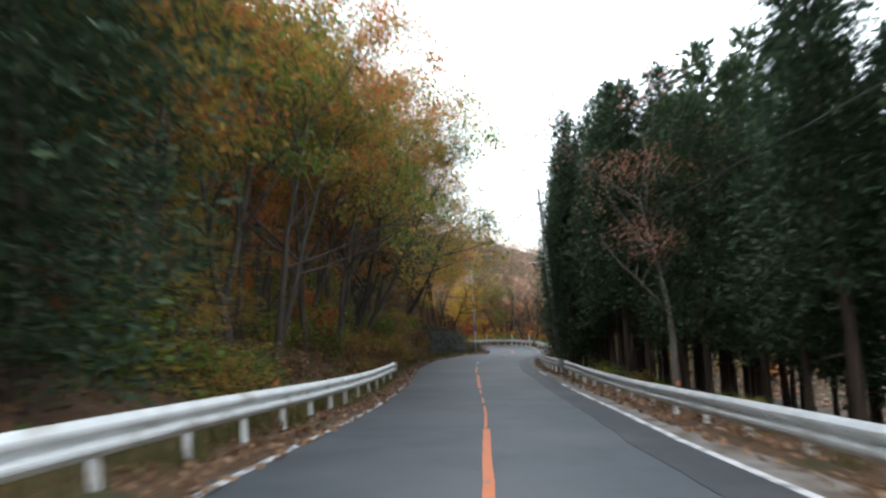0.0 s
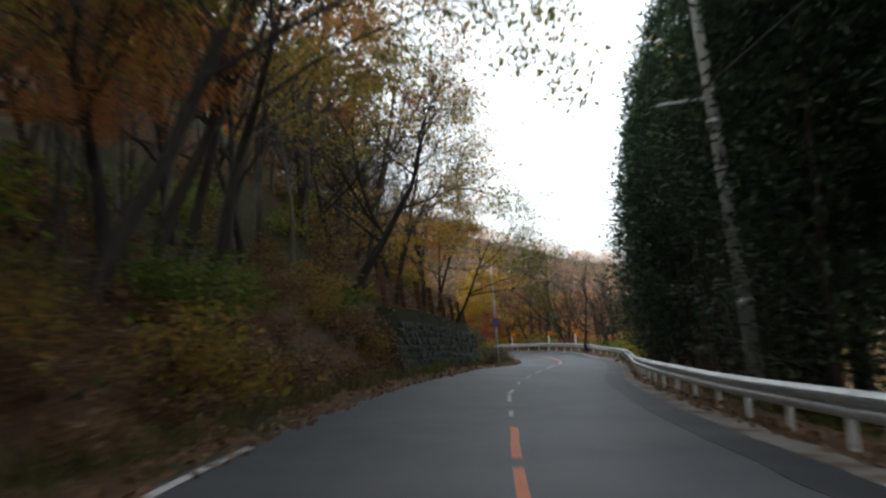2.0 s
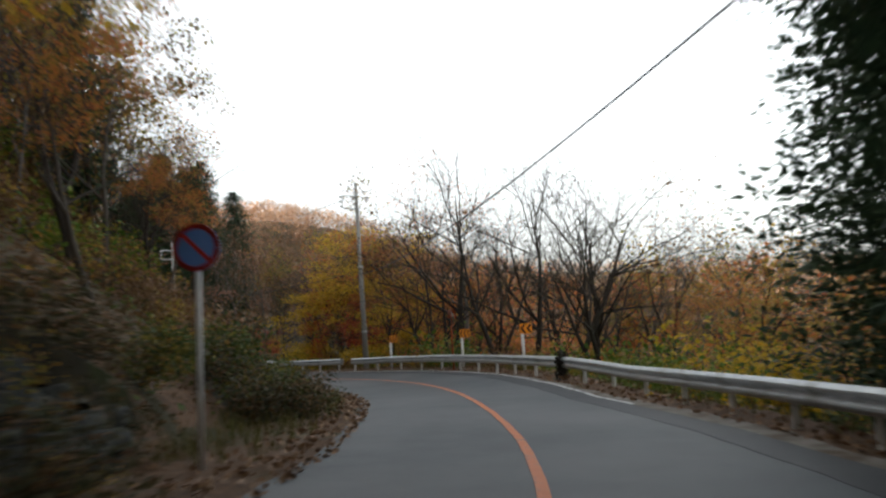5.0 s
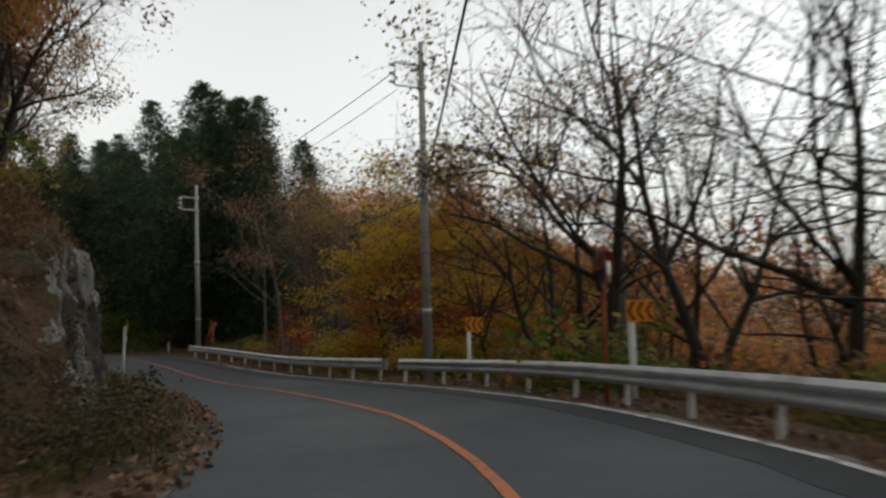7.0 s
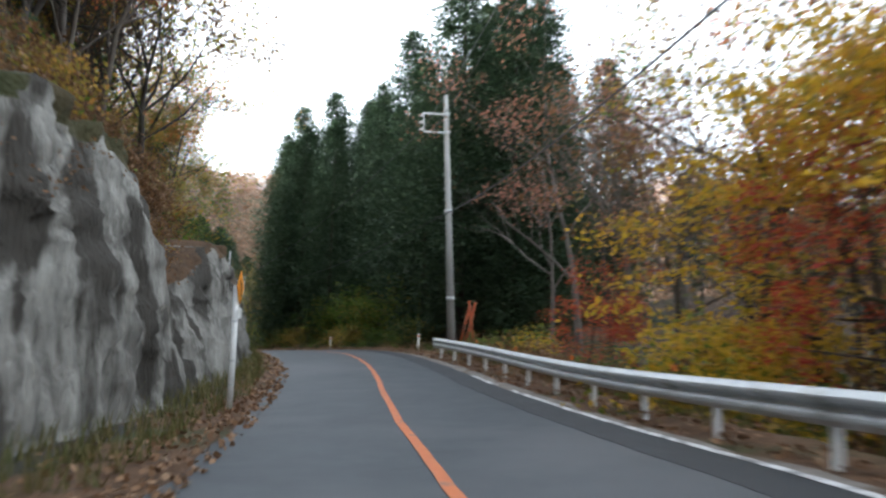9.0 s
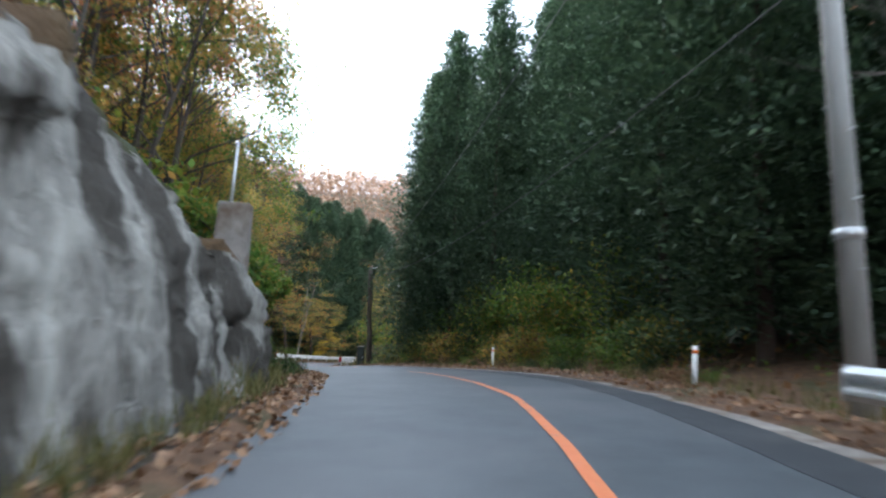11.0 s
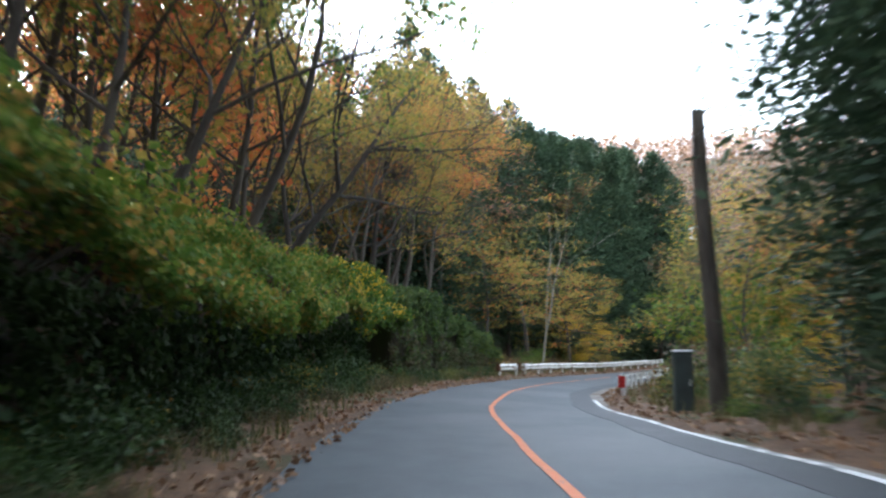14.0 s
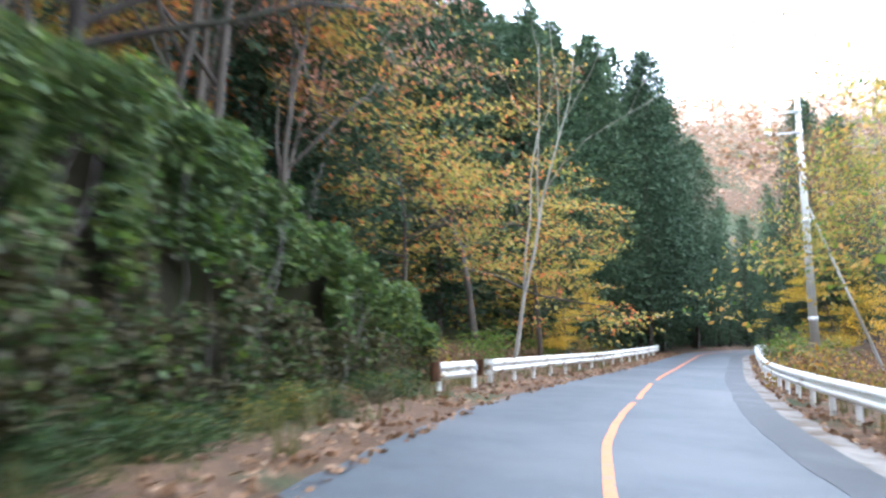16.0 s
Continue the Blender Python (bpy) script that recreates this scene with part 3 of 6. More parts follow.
def guardrail(s0, s1, lat, side, mat, label, top=0.75, cap0=True, cap1=True, reflectors=(), dents=0.0, cap_mat=None):
    """A W-beam rail on posts every two metres; side: +1 stands right of the road, its face to the left."""
    root = thing("guardrail", Matrix.Translation(tuple(at((s0 + s1) / 2, lat((s0 + s1) / 2)))), label, "guardrail", "roadside guardrails")
    inv = root.matrix_basis.inverted()
    prof = beam_profile()
    V, F = [], []
    ss = np.arange(s0, s1 + 0.01, 0.5)
    mid = top - 0.175
    for s in ss:
        wob = dents * noise.noise((s * 0.35, side, 2.0))
        lap = 0.006 if (int(s / 4.0) % 2) else 0.0
        for back in (0, 1):
            for a, b in prof:
                d = -side * (a + 0.03 + lap - back * 0.007)
                V.append(inv @ Vector(at(s, lat(s) + d + wob, mid + b + 0.4 * wob + (RAIL_DROP(s) if side > 0 else 0))))
    n = len(prof)
    w = 2 * n
    for i in range(len(ss) - 1):
        for k in range(n - 1):
            F.append((i * w + k, i * w + k + 1, (i + 1) * w + k + 1, (i + 1) * w + k))
            F.append((i * w + n + k, (i + 1) * w + n + k, (i + 1) * w + n + k + 1, i * w + n + k + 1))
        F.append((i * w, (i + 1) * w, (i + 1) * w + n, i * w + n))
        F.append((i * w + n - 1, i * w + 2 * n - 1, (i + 1) * w + 2 * n - 1, (i + 1) * w + n - 1))
    piece("beam", mesh_of("beam", V, F, mat, smooth=False), root)
    rng = random.Random(int(s0 * 10) + 5)
    k = s0 + 0.35
    while k < s1:
        ob = piece("post", post_mesh(POST_WHITE if mat is not DIRTY_RAIL else DIRTY_RAIL), root)
        p = at(k, lat(k) + side * 0.06, RAIL_DROP(k) if side > 0 else 0)
        ob.matrix_basis = inv @ (Matrix.Translation(tuple(p)) @ pose(0, 0, top - 0.75, rng.uniform(-1.5, 1.5), rng.uniform(-1.5, 1.5), 0))
        bm = box_bm(0.05, 0.07, 0.12, (0, 0, 0), 0.008)
        br = part("bracket", bm, GALV, root)
        br.matrix_basis = inv @ (Matrix.Translation(tuple(at(k, lat(k), mid + (RAIL_DROP(k) if side > 0 else 0)))) @ pose(0, 0, 0, 0, 0, heading(k)))
        k += 2.0
    for s, on, d in ((s0, cap0, -1), (s1, cap1, 1)):
        if on:
            bm = bmesh.new()
            ring = []
            for i in range(7):
                a = -math.pi / 2 + math.pi * i / 6
                for h in (-0.185, 0.185):
                    ring.append(bm.verts.new((0.11 * math.sin(a) + 0.02, d * 0.13 * math.cos(a), h)))
            for i in range(6):
                bm.faces.new((ring[2 * i], ring[2 * i + 1], ring[2 * i + 3], ring[2 * i + 2]))
            bmesh.ops.solidify(bm, geom=bm.faces[:], thickness=0.006)
            e = part("end_cap", bm, cap_mat or mat, root, "rounded end terminal of the rail")
            e.matrix_basis = inv @ (Matrix.Translation(tuple(at(s, lat(s), mid + (RAIL_DROP(s) if side > 0 else 0)))) @ pose(0, 0, 0, 0, 0, heading(s)))
    for s in reflectors:
        bm = box_bm(0.03, 0.1, 0.09, (0, 0, 0.05), 0.012)
        e = part("reflector", bm, ORANGE_PAINT, root, "small orange delineator")
        e.matrix_basis = inv @ (Matrix.Translation(tuple(at(s, lat(s) + side * 0.05, top + 0.02 + (RAIL_DROP(s) if side > 0 else 0)))) @ pose(0, 0, 0, 0, 0, heading(s)))
    return root


RAIL_R = knots("-70:3.6 5:3.6 20:3.85 31:4.05 45:4.1 52:4.0 62:4.05 70:4.2 80:4.5 91:4.5 95:4.55 99:4.85 103:5.1 107:4.9 111:4.2 112:4.05 115:3.85 122:3.75 130:3.9 135.5:4.1 180:4.2 185:4.3 190:4.5 197:4.75 207:4.75 220:4.7 240:4.9")
RAIL_L = knots("-70:-3.4 20:-3.35 29.6:-3.2 196:-2.75 199:-2.4 203:-2.1 214:-1.45 226:-0.95 234:-0.8")
guardrail(-30, 31.4, RAIL_R, 1, GALV, "galvanised W-beam guardrail on white posts above the forest", reflectors=(6, 14, 22), cap0=False)
guardrail(33.0, 111.5, RAIL_R, 1, GALV, "long galvanised guardrail following the outside of the bend", reflectors=(60, 88, 99, 107))
guardrail(112.6, 135.6, RAIL_R, 1, GALV, "galvanised guardrail on closely spaced white posts", reflectors=(114, 118, 122, 126, 130))
guardrail(184.6, 240, RAIL_R, 1, WHITE_RAIL, "white guardrail with a red end on the bend", cap_mat=RED_PAINT)
guardrail(-30, 29.4, RAIL_L, -1, WHITE_RAIL, "white-painted W-beam guardrail on the hill side", reflectors=(12, 20, 26), cap0=False)
guardrail(197.2, 199.6, RAIL_L, -1, DIRTY_RAIL, "short bent piece of rusty white guardrail", 0.68, dents=0.05, cap0=True, cap_mat=RUST)
guardrail(200.4, 230.0, RAIL_L, -1, DIRTY_RAIL, "old stained white guardrail in dry grass", 0.68, dents=0.04)


# ---------- stone retaining wall, its concrete band and rockfall fence ----------
def build_wall():
    s0, s1, rows = 54.4, 78.5, 7
    face = lambda s, h: FOOT_L(s) + 0.15 - 0.16 * h
    top = lambda s: 1.95 * min(1, 0.55 + (s - s0) / 2.5, 0.25 + (s1 - s) / 6)
    V, F = [], []
    ss = np.arange(s0, s1 + 0.1, 0.5)
    for s in ss:
        for h, d in ((-0.4, -0.12), (top(s), -0.12), (top(s), -0.9), (-0.4, -0.9)):
            V.append(at(s, face(s, max(h, 0)) + d, h))
    for i in range(len(ss) - 1):
        for k in range(4):
            a, b = i * 4 + k, i * 4 + (k + 1) % 4
            F.append((a, b, b + 4, a + 4))
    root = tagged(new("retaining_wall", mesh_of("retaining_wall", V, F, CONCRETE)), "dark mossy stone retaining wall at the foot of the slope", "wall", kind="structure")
    V, F = [], []
    for s in ss:
        t = top(s)
        for h, d in ((t - 0.05, 0.02), (t + 0.56, -0.08), (t + 0.6, -0.12), (t + 0.6, -0.7), (t - 0.05, -0.7)):
            V.append(at(s, face(s, max(h, 0)) + d + 0.02 * noise.noise((s * 0.8, h, 1)), h))
    for i in range(len(ss) - 1):
        for k in range(5):
            a, b = i * 5 + k, i * 5 + (k + 1) % 5
            F.append((a, b, b + 5, a + 5))
    F += [(0, 1, 2, 3, 4), tuple(len(V) - 5 + k for k in (4, 3, 2, 1, 0))]
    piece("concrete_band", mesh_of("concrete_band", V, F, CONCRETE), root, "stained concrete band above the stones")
    shapes = []
    rng = random.Random(4)
    for k in range(9):
        bm = box_bm(0.3, 0.6, 0.3, (0, 0, 0))
        bmesh.ops.subdivide_edges(bm, edges=bm.edges[:], cuts=1, use_grid_fill=True)
        for v in bm.verts:
            c = Vector((v.co.x / 0.15, v.co.y / 0.3, v.co.z / 0.15))
            q = c.length
            v.co *= 1.06 if q < 1.1 else (0.97 if q < 1.5 else 0.88)
            v.co += Vector((rng.uniform(-0.03, 0.04), rng.uniform(-0.03, 0.03), rng.uniform(-0.02, 0.02)))
        me = bpy.data.meshes.new("stone")
        bm.to_mesh(me)
        bm.free()
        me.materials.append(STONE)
        shapes.append(me)
    for r in range(rows):
        s = s0 + 0.3 * (r % 2) + rng.uniform(0, 0.2)
        while s < s1 - 0.3:
            h = 0.12 + r * 0.285
            if h < top(s) - 0.02:
                ob = piece("stone", rng.choice(shapes), root)
                p = at(s, face(s, h) + rng.uniform(-0.08, 0.05), h + rng.uniform(-0.02, 0.02))
                ob.matrix_basis = Matrix.Translation(tuple(p)) @ pose(0, 0, 0, rng.uniform(-6, 6), rng.uniform(-6, 6) + 8, heading(s) + rng.uniform(-7, 7) + rng.choice((0, 180)))
                ob.scale = (1, rng.uniform(0.75, 1.12), rng.uniform(0.85, 1.08))
            s += rng.uniform(0.52, 0.66)
    fence = thing("rockfall_fence", Matrix.Translation(tuple(at(64, face(64, 2.9), 2.9))), "rusty steel rockfall fence above the stone wall", "fence")
    inv = fence.matrix_basis.inverted()
    posts = np.arange(55.6, 77, 2.9)
    for s in posts:
        bm = box_bm(0.05, 0.15, 1.6, (0, 0, 0.7), 0.006)
        for y in (-0.085, 0.085):
            box_bm(0.17, 0.025, 1.6, (0, y, 0.7), 0.004, bm)
        p = part("post", bm, RUST, fence)
        p.matrix_basis = inv @ (Matrix.Translation(tuple(at(s, face(s, 2.9) - 0.3, top(s) + 0.5))) @ pose(0, 0, 0, 0, -6, heading(s)))
    for a, b in zip(posts[:-1], posts[1:]):
        bm = bmesh.new()
        L = b - a
        for k in range(0, int(L / 0.1), 2):
            for z0, z1, k1 in ((0.0, 1.35, k + 7), (1.35, 0.0, k + 7)):
                rod_bm((0, k * 0.1, z0), (0, min(k1 * 0.1, L), z0 + (z1 - z0) * min(1, (L - k * 0.1) / 0.7)), 0.004, sides=3, bm=bm)
        net = part("wire_net", bm, RUST, fence, "rusty wire netting")
        pa, pb = Vector(at(a, face(a, 2.9) - 0.33, top(a) + 0.6)), Vector(at(b, face(b, 2.9) - 0.33, top(b) + 0.6))
        d = pb - pa
        net.matrix_basis = inv @ (Matrix.Translation(pa) @ pose(0, 0, 0, math.degrees(math.asin(d.z / d.length)), 0, math.degrees(math.atan2(-d.x, d.y))))
    for h in (0.35, 0.7, 1.05, 1.35):
        V, F = [], []
        pts = []
        for a, b in zip(posts[:-1], posts[1:]):
            for u in (0, 0.25, 0.5, 0.75):
                s = a + (b - a) * u
                pts.append(np.array(inv @ Vector(at(s, face(s, 2.9) - 0.27, top(s) + 0.55 + h - 0.1 * u * (1 - u)))))
        tube(V, F, pts, [0.014] * len(pts), 5)
        piece("cable", mesh_of("cable", V, F, RUST), fence)


build_wall()


# ---------- utility poles ----------
def cable_mesh(a, b, sag, r, n=18):
    V, F = [], []
    a, b = np.array(a, float), np.array(b, float)
    pts = [a + (b - a) * u - np.array([0, 0, sag * 4 * u * (1 - u)]) for u in np.linspace(0, 1, n)]
    tube(V, F, pts, [r] * n, 5)
    return mesh_of("cable", V, F, CABLE)


def utility_pole(s, lat, height, side, label, lean=(0, 0), arms=(0.85, 1.65), reach=0.95, low_arm=None, h0=None):
    """A tapered concrete pole with steel arms towards side (-1: over the road) and porcelain insulators."""
    base = place(s, lat, 0.3)
    if h0 is not None:
        base[2] = h0
    root = thing("utility_pole", Matrix.Translation(tuple(base)) @ pose(0, 0, 0, lean[0], lean[1], heading(s)), label, "utility pole", "roadside poles")
    bm = rod_bm((0, 0, 0), (0, 0, height), 0.175, 0.095, 18)
    part("pole", bm, POLE_CONCRETE, root, smooth=True)
    for a in arms:
        bm = box_bm(reach, 0.06, 0.06, (side * (reach / 2 + 0.08), 0, height - a), 0.006)
        part("crossarm", bm, GALV, root, "grey steel arm")
        bm = box_bm(0.26, 0.3, 0.07, (0, 0, height - a), 0.02)
        part("clamp", bm, GALV, root)
    x = side * (reach + 0.05)
    bm = rod_bm((x, 0, height - arms[0]), (x, 0, height - arms[-1]), 0.025, sides=8)
    part("upright", bm, GALV, root)
    for k in range(3):
        z = height - arms[0] - 0.1 - (arms[-1] - arms[0] - 0.2) * k / 2
        bm = bmesh.new()
        for j in range(3):
            bmesh.ops.create_cone(bm, cap_ends=True, segments=10, radius1=0.075 - 0.012 * j, radius2=0.05, depth=0.05, matrix=pose(x + side * (0.05 + 0.06 * j), 0, z, 0, 90 * side, 0))
        part("insulator", bm, CERAMIC, root, "white porcelain insulator")
    if low_arm:
        bm = box_bm(1.1, 0.05, 0.05, (side * 0.6, 0, height - low_arm), 0.006)
        part("crossarm", bm, GALV, root)
    for z in (2.6, height * 0.55):
        bm = rod_bm((0, 0, z), (0, 0, z + 0.14), 0.175, sides=18)
        part("band", bm, GALV, root, smooth=True)
    for k in range(6):
        z = 2.2 + 0.45 * k
        bm = rod_bm((0, 0.1 if k % 2 else -0.1, z), (0, 0.3 if k % 2 else -0.3, z), 0.012, sides=6)
        part("step_bolt", bm, GALV, root)
    return root


def hang(a, ha, b, hb, sag, r=0.016, off=(-0.9, -0.9)):
    pa = a.matrix_basis @ Vector((off[0], 0, ha))
    pb = b.matrix_basis @ Vector((off[1], 0, hb))
    ob = new("power_cable", cable_mesh(pa, pb, sag, r))
    tagged(ob, "black overhead power cable hung between concrete poles", "cable", "overhead cables")


POLE_BACK = utility_pole(2, 8.9, 11.5, -1, "tall grey concrete utility pole among cedars")
POLE_1 = utility_pole(46.3, 5.25, 11.9, -1, "tall grey concrete utility pole beside the cedar wood", (0, -3.2), (0.9, 1.9), 1.0, 4.7)
POLE_2 = utility_pole(111.7, 5.2, 12.0, -1, "grey concrete utility pole behind the guardrail on the bend", (0, -1.0))
POLE_3 = utility_pole(137.2, 5.3, 11.4, -1, "grey concrete utility pole at the guardrail's end", (0, -2.6))
POLE_1B = utility_pole(69.0, 6.1, 11.6, -1, "grey concrete utility pole at the cedar wood's edge")
POLE_5 = utility_pole(213.0, 6.5, 11.3, -1, "pale concrete utility pole with a slanting stay", (0, -1.5))
bm = rod_bm((2.4, 0.3, 0.0), (0.12, 0.05, 6.8), 0.06, 0.05, 8)
part("stay", bm, POLE_CONCRETE, POLE_5, "slanting prop")
for pa, ha, pb, hb, sag in ((POLE_BACK, 10.4, POLE_1, 10.4, 0.5), (POLE_1, 10.4, POLE_1B, 10.4, 0.6), (POLE_2, 10.9, POLE_3, 10.1, 0.4)):
    hang(pa, ha, pb, hb, sag)
    hang(pa, ha - 0.7, pb, hb - 0.7, sag, 0.012)
hang(POLE_BACK, 7.4, POLE_1, 6.9, 0.3, 0.02, (-0.2, -0.9))
hang(POLE_1B, 6.4, POLE_2, 6.2, 0.9, 0.02, (-0.9, -0.2))
hang(POLE_2, 6.4, POLE_3, 6.2, 0.5, 0.02, (-0.2, -0.2))


# a bare grey timber pole by the bend
def timber_pole():
    b = place(176.3, 5.65, 0.3)
    root = thing("timber_pole", Matrix.Translation(tuple(b)) @ pose(0, 0, 0, 0.5, -2.0, heading(176)), "weathered dark timber pole beside the bend", "pole")
    V, F = [], []
    pts = [np.array([0.02 * math.sin(z), 0.02 * math.cos(z * 1.3), z]) for z in np.linspace(0, 6.9, 10)]
    tube(V, F, pts, list(np.linspace(0.2, 0.14, 10)), 12)
    piece("shaft", mesh_of("shaft", V, F, BARK, smooth=True), root)
    bm = rod_bm((0, 0.0, 6.8), (0.4, 0, 7.0), 0.03, 0.02, 8)
    part("hook", bm, GALV, root, "steel hook at the top")
    return root


TIMBER = timber_pole()
hang(POLE_3, 10.0, TIMBER, 6.8, 0.8, 0.016, (-0.9, -0.1))
hang(POLE_3, 6.2, TIMBER, 6.3, 0.9, 0.014, (-0.2, -0.1))
hang(TIMBER, 6.8, POLE_5, 9.6, 0.6, 0.016, (-0.1, -0.9))


# ---------- signs, posts, mirror ----------
def chevron_sign(s, lat, n, tall=1.45):
    base = place(s, lat, 0.25)
    root = thing("chevron_sign", Matrix.Translation(tuple(base)) @ pose(0, 0, 0, 0, 0, heading(s - 14) + 8), "orange board with dark chevrons on a white post behind the guardrail", "road sign", "chevron signs")
    part("post", rod_bm((0, 0, 0), (0, 0, tall + 0.55), 0.065, sides=14), POST_WHITE, root, "white steel post", True)
    w = 0.52
    b = part("board", box_bm(w, 0.025, 0.4, (0.14, -0.082, tall + 0.5), 0.01), SIGN_ORANGE, root, "orange board")
    k = 3 if n == 3 else 2
    for i in range(k):
        x = 0.14 - w / 2 + w * (i + 0.5) / k
        bm = bmesh.new()
        q = w / k / 0.2
        pts = [(x + 0.095 * q, 0.17), (x + 0.025 * q, 0.17), (x - 0.085 * q, 0), (x + 0.025 * q, -0.17), (x + 0.095 * q, -0.17), (x - 0.015 * q, 0)]
        f = [bm.verts.new((a, -0.099, tall + 0.5 + c)) for a, c in pts]
        g = [bm.verts.new((a, -0.096, tall + 0.5 + c)) for a, c in pts]
        for q in ((0, 1, 2, 5), (5, 2, 3, 4)):
            bm.faces.new([f[j] for j in q])
            bm.faces.new([g[j] for j in reversed(q)])
        part("chevron", bm, BLACK, b, "dark chevron mark")
    return root


chevron_sign(96.2, 5.45, 2)
chevron_sign(101.4, 5.25, 3)
chevron_sign(108.3, 4.85, 3)


def convex_mirror():
    base = place(102.0, 5.05, 0.25)
    root = thing("traffic_mirror", Matrix.Translation(tuple(base)) @ pose(0, 0, 0, 0, 0, heading(102) + 46), "round convex traffic mirror with an orange hood and post", "mirror")
    part("post", rod_bm((0, 0, 0), (0, 0, 3.1), 0.05, sides=12), FADED_ORANGE, root, "", True)
    bm = bmesh.new()
    bmesh.ops.create_cone(bm, cap_ends=True, segments=28, radius1=0.42, radius2=0.36, depth=0.08, matrix=pose(0, 0.02, 2.75, 90, 0, 0))
    part("back", bm, BLACK, root, "dark backing dish")
    bm = bmesh.new()
    bmesh.ops.create_uvsphere(bm, u_segments=28, v_segments=14, radius=1.0)
    bmesh.ops.delete(bm, geom=[v for v in bm.verts if v.co.z < 0.92], context="VERTS")
    bmesh.ops.transform(bm, matrix=pose(0, 0.86, 2.75, 90, 0, 0), verts=bm.verts)
    part("mirror_glass", bm, MIRROR, root, "convex mirror", True)
    bm = bmesh.new()
    for i in range(13):
        a = math.pi * i / 12
        for y in (0.03, -0.13):
            bm.verts.new((0.44 * math.cos(a), y, 2.75 + 0.44 * math.sin(a)))
    bm.verts.ensure_lookup_table()
    for i in range(12):
        bm.faces.new([bm.verts[j] for j in (2 * i, 2 * i + 1, 2 * i + 3, 2 * i + 2)])
    bmesh.ops.solidify(bm, geom=bm.faces[:], thickness=0.01)
    part("hood", bm, FADED_ORANGE, root, "orange sun hood")


convex_mirror()


def round_sign():
    base = place(77.5, -3.65, 0.2)
    root = thing("round_sign", Matrix.Translation(tuple(base)) @ pose(0, 0, 0, 0, 0, heading(70)), "round blue and red no-parking sign on a white post", "road sign")
    part("post", rod_bm((0, 0, 0), (0, 0, 3.2), 0.035, sides=12), POST_WHITE, root, "", True)
    bm = bmesh.new()
    bmesh.ops.create_cone(bm, cap_ends=True, segments=32, radius1=0.3, radius2=0.3, depth=0.02, matrix=pose(0, -0.05, 2.95, 90, 0, 0))
    disc = part("disc", bm, SIGN_BLUE, root, "blue disc")
    bm = bmesh.new()
    for i in range(32):
        a = 2 * math.pi * i / 32
        for r in (0.235, 0.3):
            bm.verts.new((r * math.cos(a), -0.065, 2.95 + r * math.sin(a)))
    bm.verts.ensure_lookup_table()
    for i in range(32):
        j = (i + 1) % 32
        bm.faces.new([bm.verts[k] for k in (2 * i, 2 * i + 1, 2 * j + 1, 2 * j)])
    bmesh.ops.solidify(bm, geom=bm.faces[:], thickness=0.004)
    part("ring", bm, RED_PAINT, disc, "red rim")
    part("slash", box_bm(0.5, 0.004, 0.055, (0, -0.066, 2.95), 0, None, Matrix.Rotation(radians(45), 4, "Y")), RED_PAINT, disc, "red slash")


round_sign()


def warning_sign():
    base = place(122.9, -2.65, 0.1)
    root = thing("warning_sign", Matrix.Translation(tuple(base)) @ pose(0, 0, 0, 0, 0, heading(123) + 85), "yellow diamond bend warning sign on a thick white post", "road sign")
    part("post", rod_bm((0, 0, 0), (0, 0, 2.45), 0.06, sides=14), POST_WHITE, root, "", True)
    turn = Matrix.Rotation(radians(45), 4, "Y")
    b = part("diamond", box_bm(0.46, 0.02, 0.46, (0.0, -0.075, 2.42), 0.012, None, turn), SIGN_YELLOW, root, "yellow diamond plate")
    bm = box_bm(0.06, 0.006, 0.2, (0.03, -0.089, 2.33))
    box_bm(0.06, 0.006, 0.2, (-0.02, -0.0895, 2.47), 0, bm, Matrix.Rotation(radians(-35), 4, "Y"))
    part("bend_arrow", bm, BLACK, b, "black bend arrow")
    for z in (1.92,):
        part("plate", box_bm(0.36, 0.02, 0.2, (0.02, -0.075, z), 0.008), POST_WHITE, root, "small white plate")
    for z in (0.55, 1.0, 1.75):
        part("band", rod_bm((0, 0, z), (0, 0, z + 0.03), 0.063, sides=14), GALV, root)


warning_sign()


def concrete_block():
    """A worn concrete block with a thin steel post on the rock's end."""
    root = thing("concrete_block", Matrix.Translation(tuple(at(141.6, -3.6, 1.5))) @ pose(0, 0, 0, 0, 2, heading(141)), "weathered concrete block with a thin post on the rock's end", "block")
    bm = box_bm(0.6, 0.45, 2.7, (0, 0, 0.5), 0.05)
    bmesh.ops.subdivide_edges(bm, edges=bm.edges[:], cuts=1, use_grid_fill=True)
    for v in bm.verts:
        v.co += Vector((noise.noise(v.co * 3.0), noise.noise(v.co * 3.0 + Vector((5, 0, 0))), 0)) * 0.03
    part("body", bm, GUTTER, root)
    part("post", rod_bm((-0.1, 0, 1.7), (-0.1, 0, 3.0), 0.03, sides=8), GALV, root, "thin steel post", True)


concrete_block()


def delineator(s, lat, tall=0.85):
    base = place(s, lat, 0.15)
    root = thing("delineator_post", Matrix.Translation(tuple(base)) @ pose(0, 0, 0, random.uniform(-2, 2), random.uniform(-2, 2), heading(s)), "white plastic delineator post at the road's edge", "post", "delineators")
    part("shaft", rod_bm((0, 0, 0), (0, 0, tall + 0.15), 0.055, 0.05, 14), POST_WHITE, root, "", True)
    part("reflector_band", rod_bm((0, 0, tall), (0, 0, tall + 0.07), 0.058, sides=14), ORANGE_PAINT, root, "orange reflector band", True)


for s, lat in ((141.9, 5.3), (156.2, 5.5)):
    delineator(s, lat)


